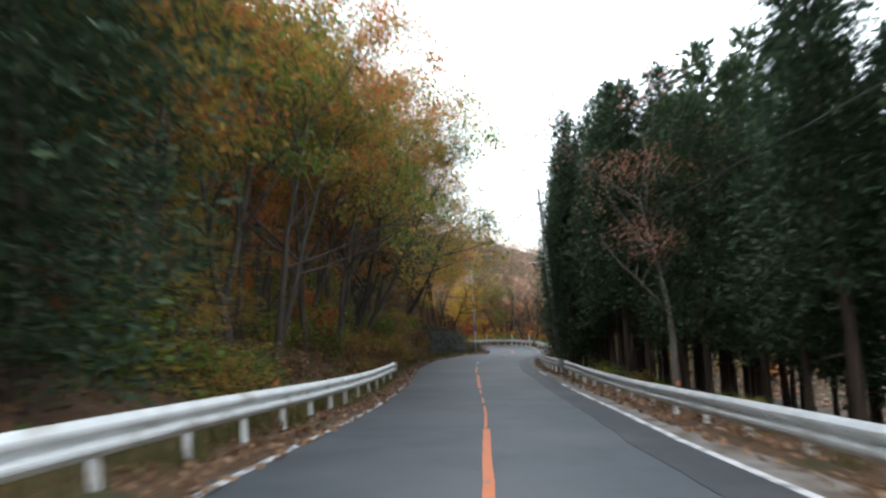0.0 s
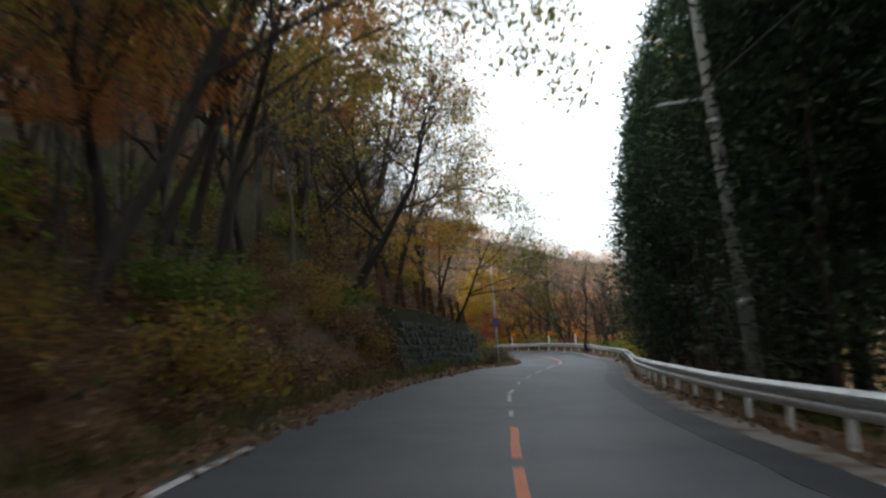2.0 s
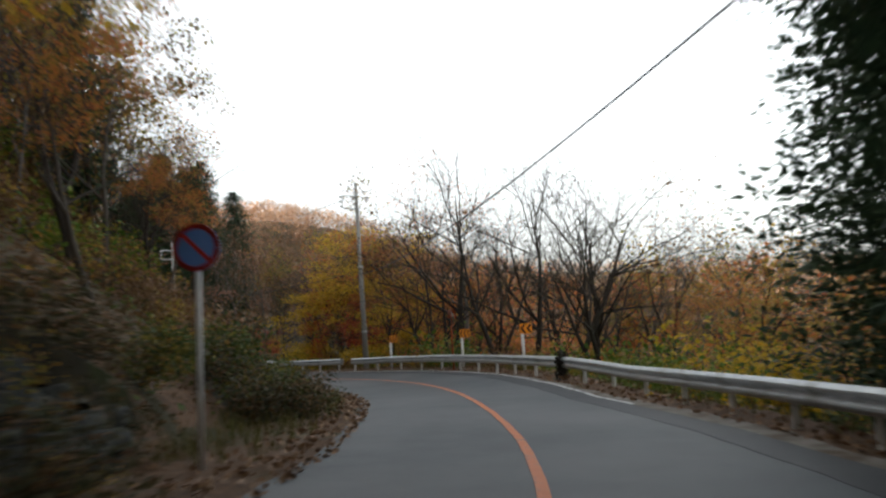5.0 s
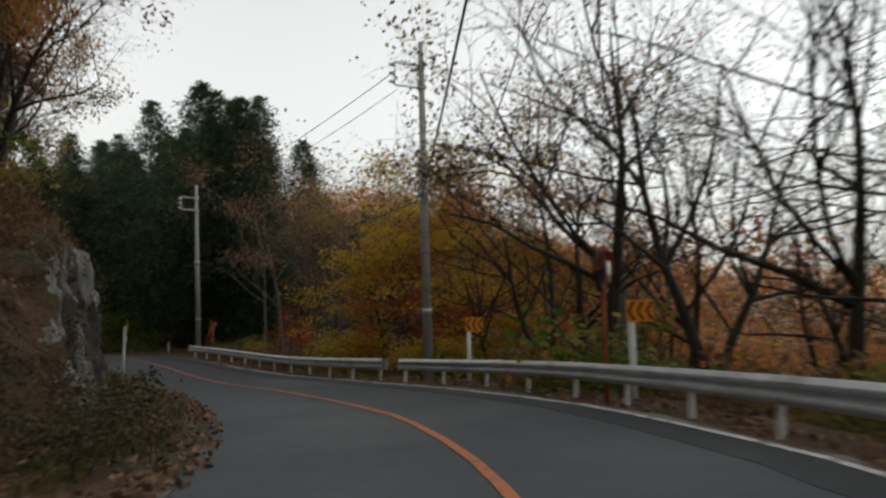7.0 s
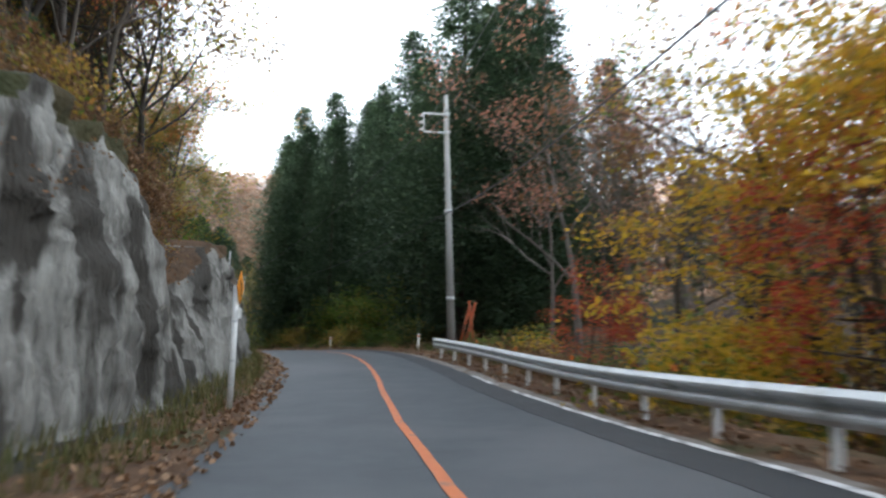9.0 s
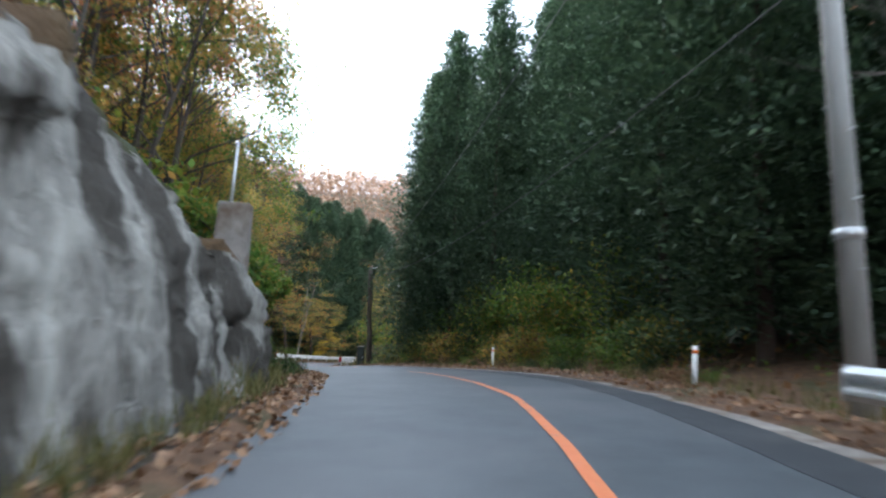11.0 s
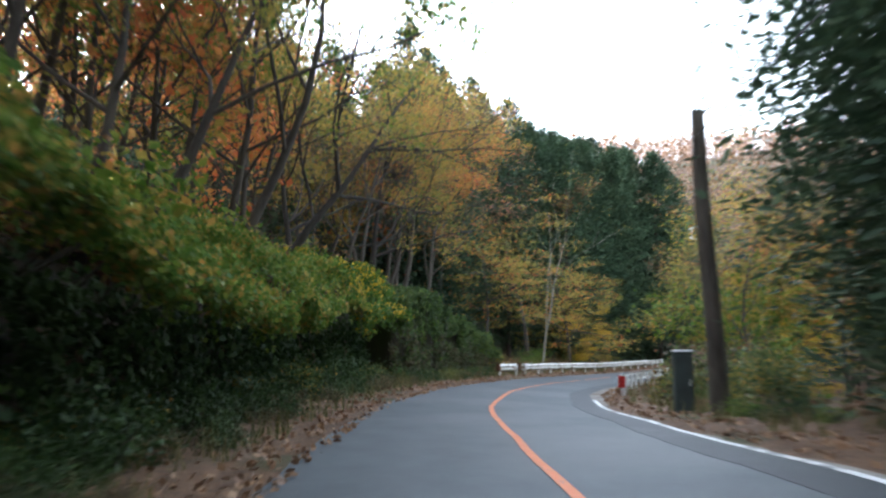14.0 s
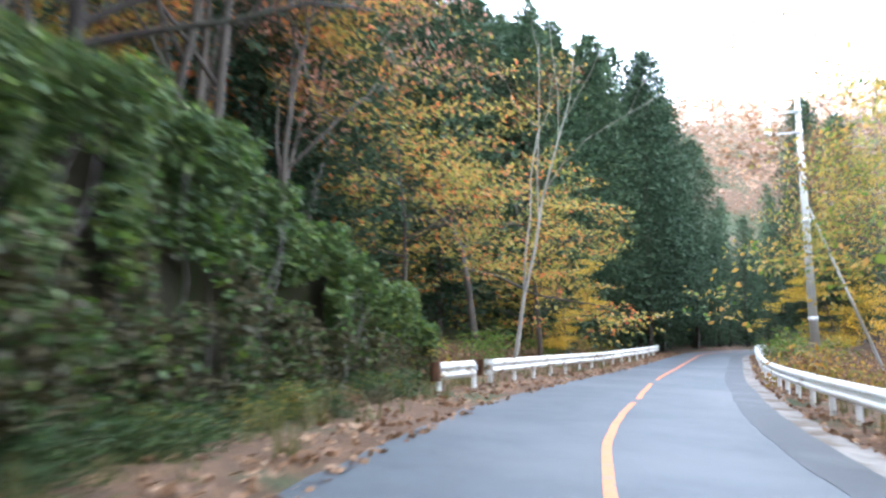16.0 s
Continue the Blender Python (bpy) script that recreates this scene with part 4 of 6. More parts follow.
def marker_stake(s, lat, tall, label):
    base = place(s, lat, 0.2)
    root = thing("marker_stake", Matrix.Translation(tuple(base)) @ pose(0, 0, 0, 1, 2, heading(s)), label, "post")
    part("shaft", box_bm(0.15, 0.15, tall + 0.2, (0, 0, tall / 2), 0.012), POST_WHITE, root)
    part("cap", box_bm(0.165, 0.165, 0.05, (0, 0, tall + 0.12), 0.012), PALE_BARK, root)


marker_stake(31.3, -8.0, 1.2, "pale square marker stake on the wooded slope")


def steel_cabinet():
    base = place(178.6, 5.35, 0.1)
    root = thing("roadside_cabinet", Matrix.Translation(tuple(base)) @ pose(0, 0, 0, 0, 0, heading(166) - 6), "dark green steel cabinet in the bushes beside the bend", "cabinet")
    part("body", box_bm(0.42, 0.3, 1.5, (0, 0, 0.82), 0.02), DARK_METAL, root)
    d = part("door", box_bm(0.36, 0.02, 1.32, (0, -0.162, 0.82), 0.008), DARK_METAL, root)
    part("handle", box_bm(0.03, 0.03, 0.16, (0.13, -0.185, 0.85), 0.006), GALV, d)
    part("roof", box_bm(0.47, 0.36, 0.04, (0, 0, 1.59), 0.012), GALV, root, "pale sheet roof")


steel_cabinet()


def orange_barrier():
    """Crossed orange poles of a work barrier behind the rail."""
    base = place(136.2, 5.75, 0.1)
    root = thing("orange_trestle", Matrix.Translation(tuple(base)) @ pose(0, 0, 0, 0, 0, heading(136)), "crossed rusty orange poles of a trestle behind the rail", "trestle")
    for a, b in (((-0.4, 0, 0), (0.2, 0.1, 2.4)), ((0.25, 0.1, 0), (-0.12, 0, 2.45)), ((-0.4, 0.8, 0), (0.05, 0.3, 2.3))):
        part("leg", rod_bm(a, b, 0.05, sides=10), FADED_ORANGE, root, "", True)


orange_barrier()


# ---------- vegetation ----------
def leaf_cloud(rng, centres, count, spread, size, flat=0.6, droop=0.0, aspect=1.6):
    """Arrays of small pointed leaves, four corners each, scattered round the centres."""
    c = np.asarray(centres, float)
    n = count
    p = c[rng.integers(0, len(c), n)] + np.clip(rng.normal(0, 1, (n, 3)), -1.5, 1.5) * np.array([spread, spread, spread * flat])
    a = rng.uniform(0, 2 * np.pi, n)
    tilt = rng.normal(0, 0.55, n) + droop
    d = np.stack([np.cos(a) * np.cos(tilt), np.sin(a) * np.cos(tilt), -np.sin(tilt)], 1)
    up = rng.normal(0, 0.5, (n, 3)) + (0, 0, 1.0)
    w = np.cross(d, up)
    w /= np.linalg.norm(w, axis=1)[:, None] + 1e-9
    L = size * rng.uniform(0.6, 1.4, n)[:, None]
    W = L / aspect
    V = np.stack([p - d * L * 0.5, p + w * W * 0.5, p + d * L * 0.5, p - w * W * 0.5], 1).reshape(-1, 3)
    return V


def quads(name, V, mat):
    n = len(V) // 4
    me = bpy.data.meshes.new(name)
    me.vertices.add(len(V))
    me.vertices.foreach_set("co", np.ascontiguousarray(V, dtype=np.float32).ravel())
    me.loops.add(4 * n)
    me.loops.foreach_set("vertex_index", np.arange(4 * n, dtype=np.int32))
    me.polygons.add(n)
    me.polygons.foreach_set("loop_start", np.arange(0, 4 * n, 4, dtype=np.int32))
    me.materials.append(mat)
    me.update(calc_edges=True)
    return me


LEVELS = 3


def grow(rng, V, F, p, d, length, r, depth, tips, spread=0.55, kids=4, up=0.15, sides=(7, 5, 4, 3, 3), wob=0.18):
    """A wandering limb and its branches; gathers the tips."""
    n = 6 if depth == 0 else 4 if depth < 3 else 3
    pts, rad = [p.copy()], [r]
    for i in range(n):
        d = d + rng.normal(0, wob, 3) * (0.45 if depth == 0 else 1.0) + np.array([0, 0, up * 0.3])
        d /= np.linalg.norm(d)
        p = p + d * length / n
        pts.append(p.copy())
        rad.append(r * (1 - (0.88 if depth == 0 else 0.68) * (i + 1) / n))
    tube(V, F, pts, rad, sides[min(depth, 4)])
    if depth >= LEVELS or r < 0.012:
        tips.append(pts[-1])
        tips.append(pts[-2])
        return
    for k in range(kids if depth else kids + 4):
        u = rng.uniform(0.35, 1.0) if depth else rng.uniform(0.32, 1.0)
        i = min(n - 1, int(u * n))
        q = pts[i] + (pts[i + 1] - pts[i]) * (u * n - i if u < 1 else 1)
        side = rng.normal(0, 1, 3)
        side -= d * (side @ d)
        side /= np.linalg.norm(side) + 1e-9
        nd = d * (1 - spread) + side * spread + np.array([0, 0, up])
        nd /= np.linalg.norm(nd)
        grow(rng, V, F, q, nd, length * rng.uniform(0.42, 0.62), max(0.008, rad[i] * 0.55), depth + 1, tips, spread, kids, up, sides, wob)
    tips.append(pts[-1])


def broadleaf_meshes(seed, tall, leaves, size, mat_name, bark, kids=4, spread=0.55, radius=0.17, up=0.15, lean=0.0, cloud=0.5, second=None, flat=0.6):
    rng = np.random.default_rng(seed)
    V, F, tips = [], [], []
    d = np.array([lean, rng.uniform(-0.1, 0.1), 1.0])
    grow(rng, V, F, np.array([0, 0, -0.5]), d / np.linalg.norm(d), tall * 0.72, radius, 0, tips, spread, kids, up)
    trunk = mesh_of("trunk", V, F, bark, smooth=True)
    crowns = []
    if leaves:
        crowns.append(quads("crown", leaf_cloud(rng, tips, leaves, cloud, size, flat), mat_name))
        if second:
            crowns.append(quads("crown", leaf_cloud(rng, tips[::2], leaves // 3, cloud, size, flat), second))
    return trunk, crowns


def tree_thing(name, meshes, label, category, group):
    root = thing(name, Matrix(), label, category, group)
    piece("trunk", meshes[0], root)
    for c in meshes[1]:
        piece("crown", c, root)
    return root


def cedar_meshes(seed, tall, bare, width, boughs, blades, size=0.62, puffs=5, blunt=0.54):
    """A straight conifer: boughs that carry tufts of short ascending sprays, closing to a rounded cone."""
    rng = np.random.default_rng(seed)
    V, F = [], []
    pts = [np.array([0.05 * math.sin(z * 0.4 + seed), 0.05 * math.cos(z * 0.3), z]) for z in np.linspace(-0.5, tall - 0.3, 9)]
    tube(V, F, pts, list(np.linspace(0.2, 0.02, 9)), 7)
    for k in range(10):
        z, a = rng.uniform(1.2, bare + 1), rng.uniform(0, 6.28)
        b = np.array([math.cos(a), math.sin(a), -0.15]) * rng.uniform(0.5, 1.6)
        tube(V, F, [np.array([0, 0, z]), np.array([0, 0, z]) + b], [0.025, 0.008], 3)
    P, D = [], []
    for k in range(boughs):
        u = (k + rng.uniform(0, 1)) / boughs
        z = bare + (tall - bare) * u
        R = width * min(1.0, 0.55 + 1.6 * u) * (1 - u) ** blunt * rng.uniform(0.66, 1.18) + 0.1
        a = k * 2.399 + rng.normal(0, 0.3)
        m = max(2, int(puffs * min(1.0, 0.35 + R / width)))
        t = np.linspace(0.38, 1.0, m) + rng.normal(0, 0.05, m)
        fan = rng.normal(0, 0.26, m) * (0.5 + t)
        c = np.stack([R * t * np.cos(a + fan), R * t * np.sin(a + fan), z + R * (0.16 * t - 0.42 * t * t) + rng.normal(0, 0.1, m)], 1)
        n = max(8, int(blades * (0.45 + 0.55 * R / width)))
        i = rng.integers(0, m, n)
        r = 0.12 * R + 0.16
        off = np.clip(rng.normal(0, 1, (n, 3)), -1.6, 1.6) * (r, r, r * 0.62)
        P.append(c[i] + off)
        out = np.stack([np.cos(a + fan[i]), np.sin(a + fan[i]), np.full(n, 0.1)], 1)
        D.append(out * 0.55 + off / r * 0.6 + rng.normal(0, 0.3, (n, 3)) + (0, 0, 0.12))
    p, d = np.concatenate(P), np.concatenate(D)
    d /= np.linalg.norm(d, axis=1)[:, None] + 1e-9
    n = len(p)
    w = np.cross(d, rng.normal(0, 0.45, (n, 3)) + (0, 0, 1.0))
    w /= np.linalg.norm(w, axis=1)[:, None] + 1e-9
    L = size * rng.uniform(0.6, 1.35, n)[:, None]
    W = L * 0.42
    Q = np.stack([p - d * L * 0.4, p + w * W * 0.5, p + d * L * 0.6, p - w * W * 0.5], 1).reshape(-1, 3)
    return mesh_of("trunk", V, F, CEDAR_BARK, smooth=True), [quads("crown", Q, LEAF_CEDAR)]


def shrub_meshes(seed, r, h, leaves, size, mat, second=None, droop=0.3):
    rng = np.random.default_rng(seed)
    V, F = [], []
    tips = []
    for k in range(9):
        a = rng.uniform(0, 6.28)
        d = np.array([math.cos(a) * 0.7, math.sin(a) * 0.7, rng.uniform(0.6, 1.4)])
        d /= np.linalg.norm(d)
        pts = [np.array([0, 0, -0.2])]
        for i in range(4):
            d = d + rng.normal(0, 0.2, 3) - np.array([0, 0, 0.08 * i])
            d /= np.linalg.norm(d)
            pts.append(pts[-1] + d * np.array([r, r, h]) * 0.33)
        tube(V, F, pts, [0.03, 0.025, 0.018, 0.012, 0.006], 4)
        tips += pts[1:]
        for q in pts[2:]:
            for j in range(2):
                tips.append(q + rng.normal(0, 0.3, 3) * np.array([r, r, h * 0.6]))
    tips = [t for t in tips if t[2] > -0.1]
    stems = mesh_of("stems", V, F, BARK)
    crowns = [quads("foliage", leaf_cloud(rng, tips, leaves, 0.24 * r, size, 0.7, droop), mat)]
    if second:
        crowns.append(quads("foliage", leaf_cloud(rng, tips[::2], leaves // 3, 0.24 * r, size, 0.7, droop), second))
    return stems, crowns


LIP_H = knots("140:2.1 147:2.3 152:2.6 157:3.0 160:3.15 168:2.95 172:2.1 175:1.9 179:2.2 185:2.5 190:2.6")


def vine_thicket(s0, s1, seed, mat, second, label):
    """Vines grown over the bank's brow: a leafy roof that juts out and hangs in strands over a hollow."""
    rng = np.random.default_rng(seed)
    mid = (s0 + s1) / 2
    root = thing("vine_thicket", Matrix.Translation(tuple(place(mid, -6.6))), label, "vines", "vine-grown bank")
    o = np.array(root.matrix_basis.translation)
    lip = lambda s: -3.75 + 0.65 * noise.noise((s * 0.33, 1.0, 2.0)) + 0.3 * noise.noise((s * 1.3, 4.0, 2.0))
    low = lambda s: LIP_H(s) + 0.5 * noise.noise((s * 0.45, 7.0, 3.0))
    C = []
    n = int(150 * (s1 - s0))
    for i in range(n):
        s = rng.uniform(s0 - 0.3, s1 + 0.3)
        if rng.uniform() < 0.68:
            v = rng.uniform(0, 1) ** 1.3
            lump = 0.7 * noise.noise((s * 0.55, v * 2.2, 9.0)) + 0.25 * noise.noise((s * 1.9, v * 5, 4.0))
            C.append(at(s, lip(s) - v * 3.6, low(s) + 0.2 + 1.0 * math.sin(min(1.0, v * 4.0) * math.pi / 2) + 0.6 * v + lump))
        else:
            fall = (0.25 + 1.5 * max(0.0, noise.noise((s * 1.4, 5.0, 5.0)))) * rng.uniform(0, 1) ** 1.5
            C.append(at(s, lip(s) + 0.1 - 0.2 * fall + rng.normal(0, 0.08), low(s) + 0.25 - fall))
    C = np.array(C) - o
    piece("foliage", quads("foliage", leaf_cloud(rng, C, int(1900 * (s1 - s0)), 0.14, 0.115, 0.8, 0.75, 1.35), mat), root)
    piece("foliage", quads("foliage", leaf_cloud(rng, C[::5], int(520 * (s1 - s0)), 0.14, 0.115, 0.8, 0.75, 1.35), second), root)
    # Leaf curtain at the back of the hollow; its dark colour paints the shade.
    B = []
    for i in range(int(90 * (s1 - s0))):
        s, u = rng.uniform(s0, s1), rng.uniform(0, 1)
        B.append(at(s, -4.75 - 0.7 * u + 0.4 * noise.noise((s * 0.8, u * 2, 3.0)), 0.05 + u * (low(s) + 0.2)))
    piece("undergrowth", quads("undergrowth", leaf_cloud(rng, np.array(B) - o, int(700 * (s1 - s0)), 0.16, 0.16, 1.0, 0.8, 1.4), LEAF_SHADED), root, "leaves under the vines, coloured dark as the hollow's shade")
    for k in range(int(2.2 * (s1 - s0))):
        s = rng.uniform(s0, s1)
        base = place(s, -5.9 - rng.uniform(0, 1.2)) - o
        tip = at(s + rng.normal(0, 0.6), lip(s) + 0.1, low(s) + 0.2) - o
        top = (base + tip) / 2 + np.array([0, 0, rng.uniform(0.5, 1.2)])
        end = tip - np.array([0, 0, rng.uniform(0.2, 1.0)])
        V, F = [], []
        tube(V, F, [base, base * 0.4 + top * 0.6, top, top * 0.4 + tip * 0.6, tip, end], [0.03, 0.026, 0.022, 0.016, 0.01, 0.005], 4)
        piece("stem", mesh_of("stem", V, F, BARK), root)
    return root


IVY_TOP = knots("186.5:3.2 190:3.7 192.6:3.7 193.4:3.0 196:2.5 198.6:2.0 199.8:1.3")


def ivy_wall():
    """A retaining wall that is all but hidden under hanging ivy."""
    ss = np.arange(187.0, 199.9, 0.4)
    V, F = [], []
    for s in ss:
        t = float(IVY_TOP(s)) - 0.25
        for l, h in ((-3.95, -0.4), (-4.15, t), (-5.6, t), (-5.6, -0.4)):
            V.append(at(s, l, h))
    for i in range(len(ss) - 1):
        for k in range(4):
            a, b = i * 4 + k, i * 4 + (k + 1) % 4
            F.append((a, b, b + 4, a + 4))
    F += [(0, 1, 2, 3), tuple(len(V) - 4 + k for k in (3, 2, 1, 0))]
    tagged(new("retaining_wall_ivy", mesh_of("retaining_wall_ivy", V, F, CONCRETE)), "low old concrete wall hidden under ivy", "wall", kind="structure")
    for s0, s1, seed in ((186.6, 190.4, 1), (190.4, 193.2, 2), (193.2, 196.6, 3), (196.6, 200.0, 4)):
        rng = np.random.default_rng(seed + 60)
        root = thing("ivy", Matrix.Translation(tuple(at((s0 + s1) / 2, -3.95))), "thick ivy hanging down a low roadside wall", "ivy", "vine-grown bank")
        o = np.array(root.matrix_basis.translation)
        C, B = [], []
        for i in range(int(330 * (s1 - s0))):
            s = rng.uniform(s0, s1)
            t = float(IVY_TOP(s)) + 0.25 * noise.noise((s * 1.2, 2.0, 2.0))
            if rng.uniform() < 0.28:
                C.append(at(s, -3.95 - rng.uniform(0, 1.6), t + rng.uniform(-0.1, 0.12)))
                continue
            h = t * rng.uniform(0, 1) ** 0.8
            if noise.noise((s * 1.7, h * 0.9, 12.0)) < -0.22:
                continue
            rib = 0.55 * noise.noise((s * 1.0, h * 0.3, 6.0)) + 0.15 * noise.noise((s * 3.1, h * 0.5, 8.0))
            q = at(s, -3.72 + rib - 0.1 * h + 0.3 * max(0.0, 1 - (t - h) / 0.9), h)
            (B if h < t * 0.55 + 0.6 * noise.noise((s * 1.5, 3.0, 3.0)) and rng.uniform() < 0.75 else C).append(q)
        for c, mat, many in ((C, LEAF_IVY, 3000), (C[::4], LEAF_GREEN, 420), (B, LEAF_DULL, 700)):
            if len(c):
                piece("foliage", quads("foliage", leaf_cloud(rng, np.array(c) - o, int(many * (s1 - s0)), 0.1, 0.095, 1.0, 0.85, 1.25), mat), root)
        for k in range(int(2 * (s1 - s0))):
            s = rng.uniform(s0, s1)
            t = float(IVY_TOP(s))
            pts = [at(s + 0.12 * math.sin(j * 1.7 + k), -3.7 + 0.08 * math.sin(j + k) - 0.1 * j * t / 6, t * (1 - j / 5) * 0.8) - o for j in range(5, -1, -1)]
            V, F = [], []
            tube(V, F, pts, [0.016, 0.014, 0.012, 0.01, 0.008, 0.006], 4)
            piece("stem", mesh_of("stem", V, F, GREY_BARK), root)


def brow_fence():
    """Rusty posts and cables of a rockfall fence behind the vines."""
    fence = thing("rockfall_fence", Matrix.Translation(tuple(place(174, -6.7))), "rusty posts and cables of a rockfall fence behind the vines", "fence")
    inv = fence.matrix_basis.inverted()
    posts = (163.8, 167.3, 170.8, 174.3, 177.8, 181.3)
    for s in posts:
        bm = box_bm(0.06, 0.16, 2.0, (0, 0, 0.9), 0.006)
        for y in (-0.09, 0.09):
            box_bm(0.2, 0.025, 2.0, (0, y, 0.9), 0.004, bm)
        q = part("post", bm, RUST, fence)
        q.matrix_basis = inv @ (Matrix.Translation(tuple(place(s, -6.7, 0.15))) @ pose(0, 0, 0, 0, -3, heading(s)))
    for h in (0.7, 1.15, 1.6):
        V, F = [], []
        tube(V, F, [np.array(inv @ Vector(place(s, -6.6, -h))) for s in posts], [0.013] * len(posts), 5)
        piece("cable", mesh_of("cable", V, F, RUST), fence)


KINDS = {}


def kind(key, name, meshes, label, category, group):
    KINDS[key] = tree_thing(name, meshes, label, category, group)
    KINDS[key]["used"] = 0


def plant(key, p, turn=0.0, size=1.0, tilt=(0, 0), label=None, tall=None):
    src = KINDS[key]
    m = Matrix.Translation(tuple(p)) @ pose(0, 0, 0, tilt[0], tilt[1], tilt[2] if len(tilt) > 2 else turn) @ pose(0, 0, 0, 0, 0, turn if len(tilt) > 2 else 0)
    if src["used"]:
        ob = copy_thing(src, m)
    else:
        ob = src
        ob.matrix_basis = m
    src["used"] = 1
    ob["used"] = 1
    ob.scale = (size, size, size if tall is None else tall)
    if label:
        ob["label"] = label
    return ob


def leaning(key, s, lat, turn, size, right, label=None, ahead=0.0, tall=None):
    """A tree that leans towards the right of the road."""
    return plant(key, place(s, lat), turn, size, (-ahead, right, heading(s)), label, tall)


WOOD = "roadside trees"
OLIVE_L, GREEN_L, RUST_L = "broadleaf tree turning olive and gold in autumn", "broadleaf tree still mostly green in autumn", "broadleaf tree with orange and rust autumn leaves"
kind("oak_a", "broadleaf_tree", broadleaf_meshes(11, 15, 5200, 0.15, LEAF_OLIVE, BARK, second=LEAF_GREEN, cloud=0.42), OLIVE_L, "tree", WOOD)
kind("oak_b", "broadleaf_tree", broadleaf_meshes(12, 14, 5200, 0.15, LEAF_GREEN, BARK, second=LEAF_OLIVE, cloud=0.42), GREEN_L, "tree", WOOD)
kind("oak_c", "broadleaf_tree", broadleaf_meshes(13, 13, 4600, 0.14, LEAF_ORANGE, BARK, second=LEAF_OLIVE, cloud=0.4), RUST_L, "tree", WOOD)
kind("oak_d", "broadleaf_tree", broadleaf_meshes(14, 16, 1800, 0.22, LEAF_BROWN, BARK, kids=3, spread=0.45, second=LEAF_OLIVE), "tall thin tree with sparse brown leaves", "tree", WOOD)
kind("oak_e", "broadleaf_tree", broadleaf_meshes(19, 17, 5600, 0.15, LEAF_OLIVE, BARK, kids=4, spread=0.5, second=LEAF_ORANGE, cloud=0.5), "tall broadleaf tree with a full olive and orange crown", "tree", WOOD)
kind("oak_f", "broadleaf_tree", broadleaf_meshes(20, 16, 5400, 0.15, LEAF_ORANGE, BARK, kids=4, spread=0.5, second=LEAF_GOLD, cloud=0.5), "tall broadleaf tree with a full rust-orange crown", "tree", WOOD)
kind("oak_h", "broadleaf_tree", broadleaf_meshes(29, 16, 5200, 0.14, LEAF_OLIVE, BARK, kids=4, spread=0.5, second=LEAF_BROWN, cloud=0.5), "tall broadleaf tree with an olive and brown crown", "tree", WOOD)
kind("maple_red", "maple_tree", broadleaf_meshes(15, 7, 4200, 0.12, LEAF_RED, BARK, spread=0.75, radius=0.1, up=0.0, second=LEAF_ORANGE, cloud=0.35), "small maple with deep red leaves", "tree", WOOD)
kind("maple_yel", "maple_tree", broadleaf_meshes(16, 9, 9000, 0.115, LEAF_YELLOW, BARK, spread=0.8, radius=0.12, up=0.02, second=LEAF_OLIVE, cloud=0.42, flat=0.26), "spreading maple with bright yellow leaves", "tree", WOOD)
kind("maple_gold", "maple_tree", broadleaf_meshes(17, 9.5, 5200, 0.105, LEAF_GOLD, BARK, spread=0.82, radius=0.12, up=0.03, second=LEAF_ORANGE, cloud=0.42, flat=0.18), "wide spreading maple with gold and olive leaves", "tree", WOOD)
kind("oak_p", "broadleaf_tree", broadleaf_meshes(18, 12, 3000, 0.13, LEAF_FADED, GREY_BARK, kids=3, cloud=0.5), "thin tree with faded pink-brown leaves", "tree", WOOD)
kind("oak_over", "broadleaf_tree", broadleaf_meshes(53, 12, 7000, 0.13, LEAF_GREEN, DARK_BARK, kids=5, spread=0.62, radius=0.13, second=LEAF_OLIVE, cloud=0.42), GREEN_L, "tree", WOOD)
LEVELS = 4
kind("bare_a", "bare_tree", broadleaf_meshes(21, 14, 1500, 0.08, LEAF_DULL, DARK_BARK, kids=5, spread=0.58, radius=0.2, cloud=0.3), "nearly leafless tree with many fine twigs", "tree", WOOD)
kind("bare_b", "bare_tree", broadleaf_meshes(22, 13, 2000, 0.08, LEAF_DULL, DARK_BARK, kids=5, spread=0.64, radius=0.19, lean=0.25, cloud=0.3), "leaning bare tree with a few olive leaves", "tree", WOOD)
LEVELS = 3
kind("pale_tree", "bare_tree", broadleaf_meshes(28, 12, 150, 0.1, LEAF_OLIVE, PALE_BARK, kids=2, spread=0.36, radius=0.075, up=0.1, cloud=0.3), "slim forked tree with pale bark and hardly any leaves", "tree", WOOD)
kind("bare_c", "bare_tree", broadleaf_meshes(23, 12, 160, 0.1, LEAF_BROWN, GREY_BARK, kids=4, spread=0.5, radius=0.11), "slender leafless tree with pale bark", "tree", WOOD)
LEVELS = 2
kind("pole_tree", "young_tree", broadleaf_meshes(24, 12, 900, 0.22, LEAF_OLIVE, GREY_BARK, kids=3, spread=0.4, radius=0.08, cloud=0.6), "slender young tree with a pale straight trunk", "tree", WOOD)
kind("far_a", "broadleaf_tree", broadleaf_meshes(25, 15, 1500, 0.42, LEAF_OLIVE, BARK, kids=5, cloud=0.8), OLIVE_L, "tree", WOOD)
kind("far_c", "broadleaf_tree", broadleaf_meshes(26, 14, 1300, 0.4, LEAF_ORANGE, BARK, kids=5, second=LEAF_OLIVE, cloud=0.8), RUST_L, "tree", WOOD)
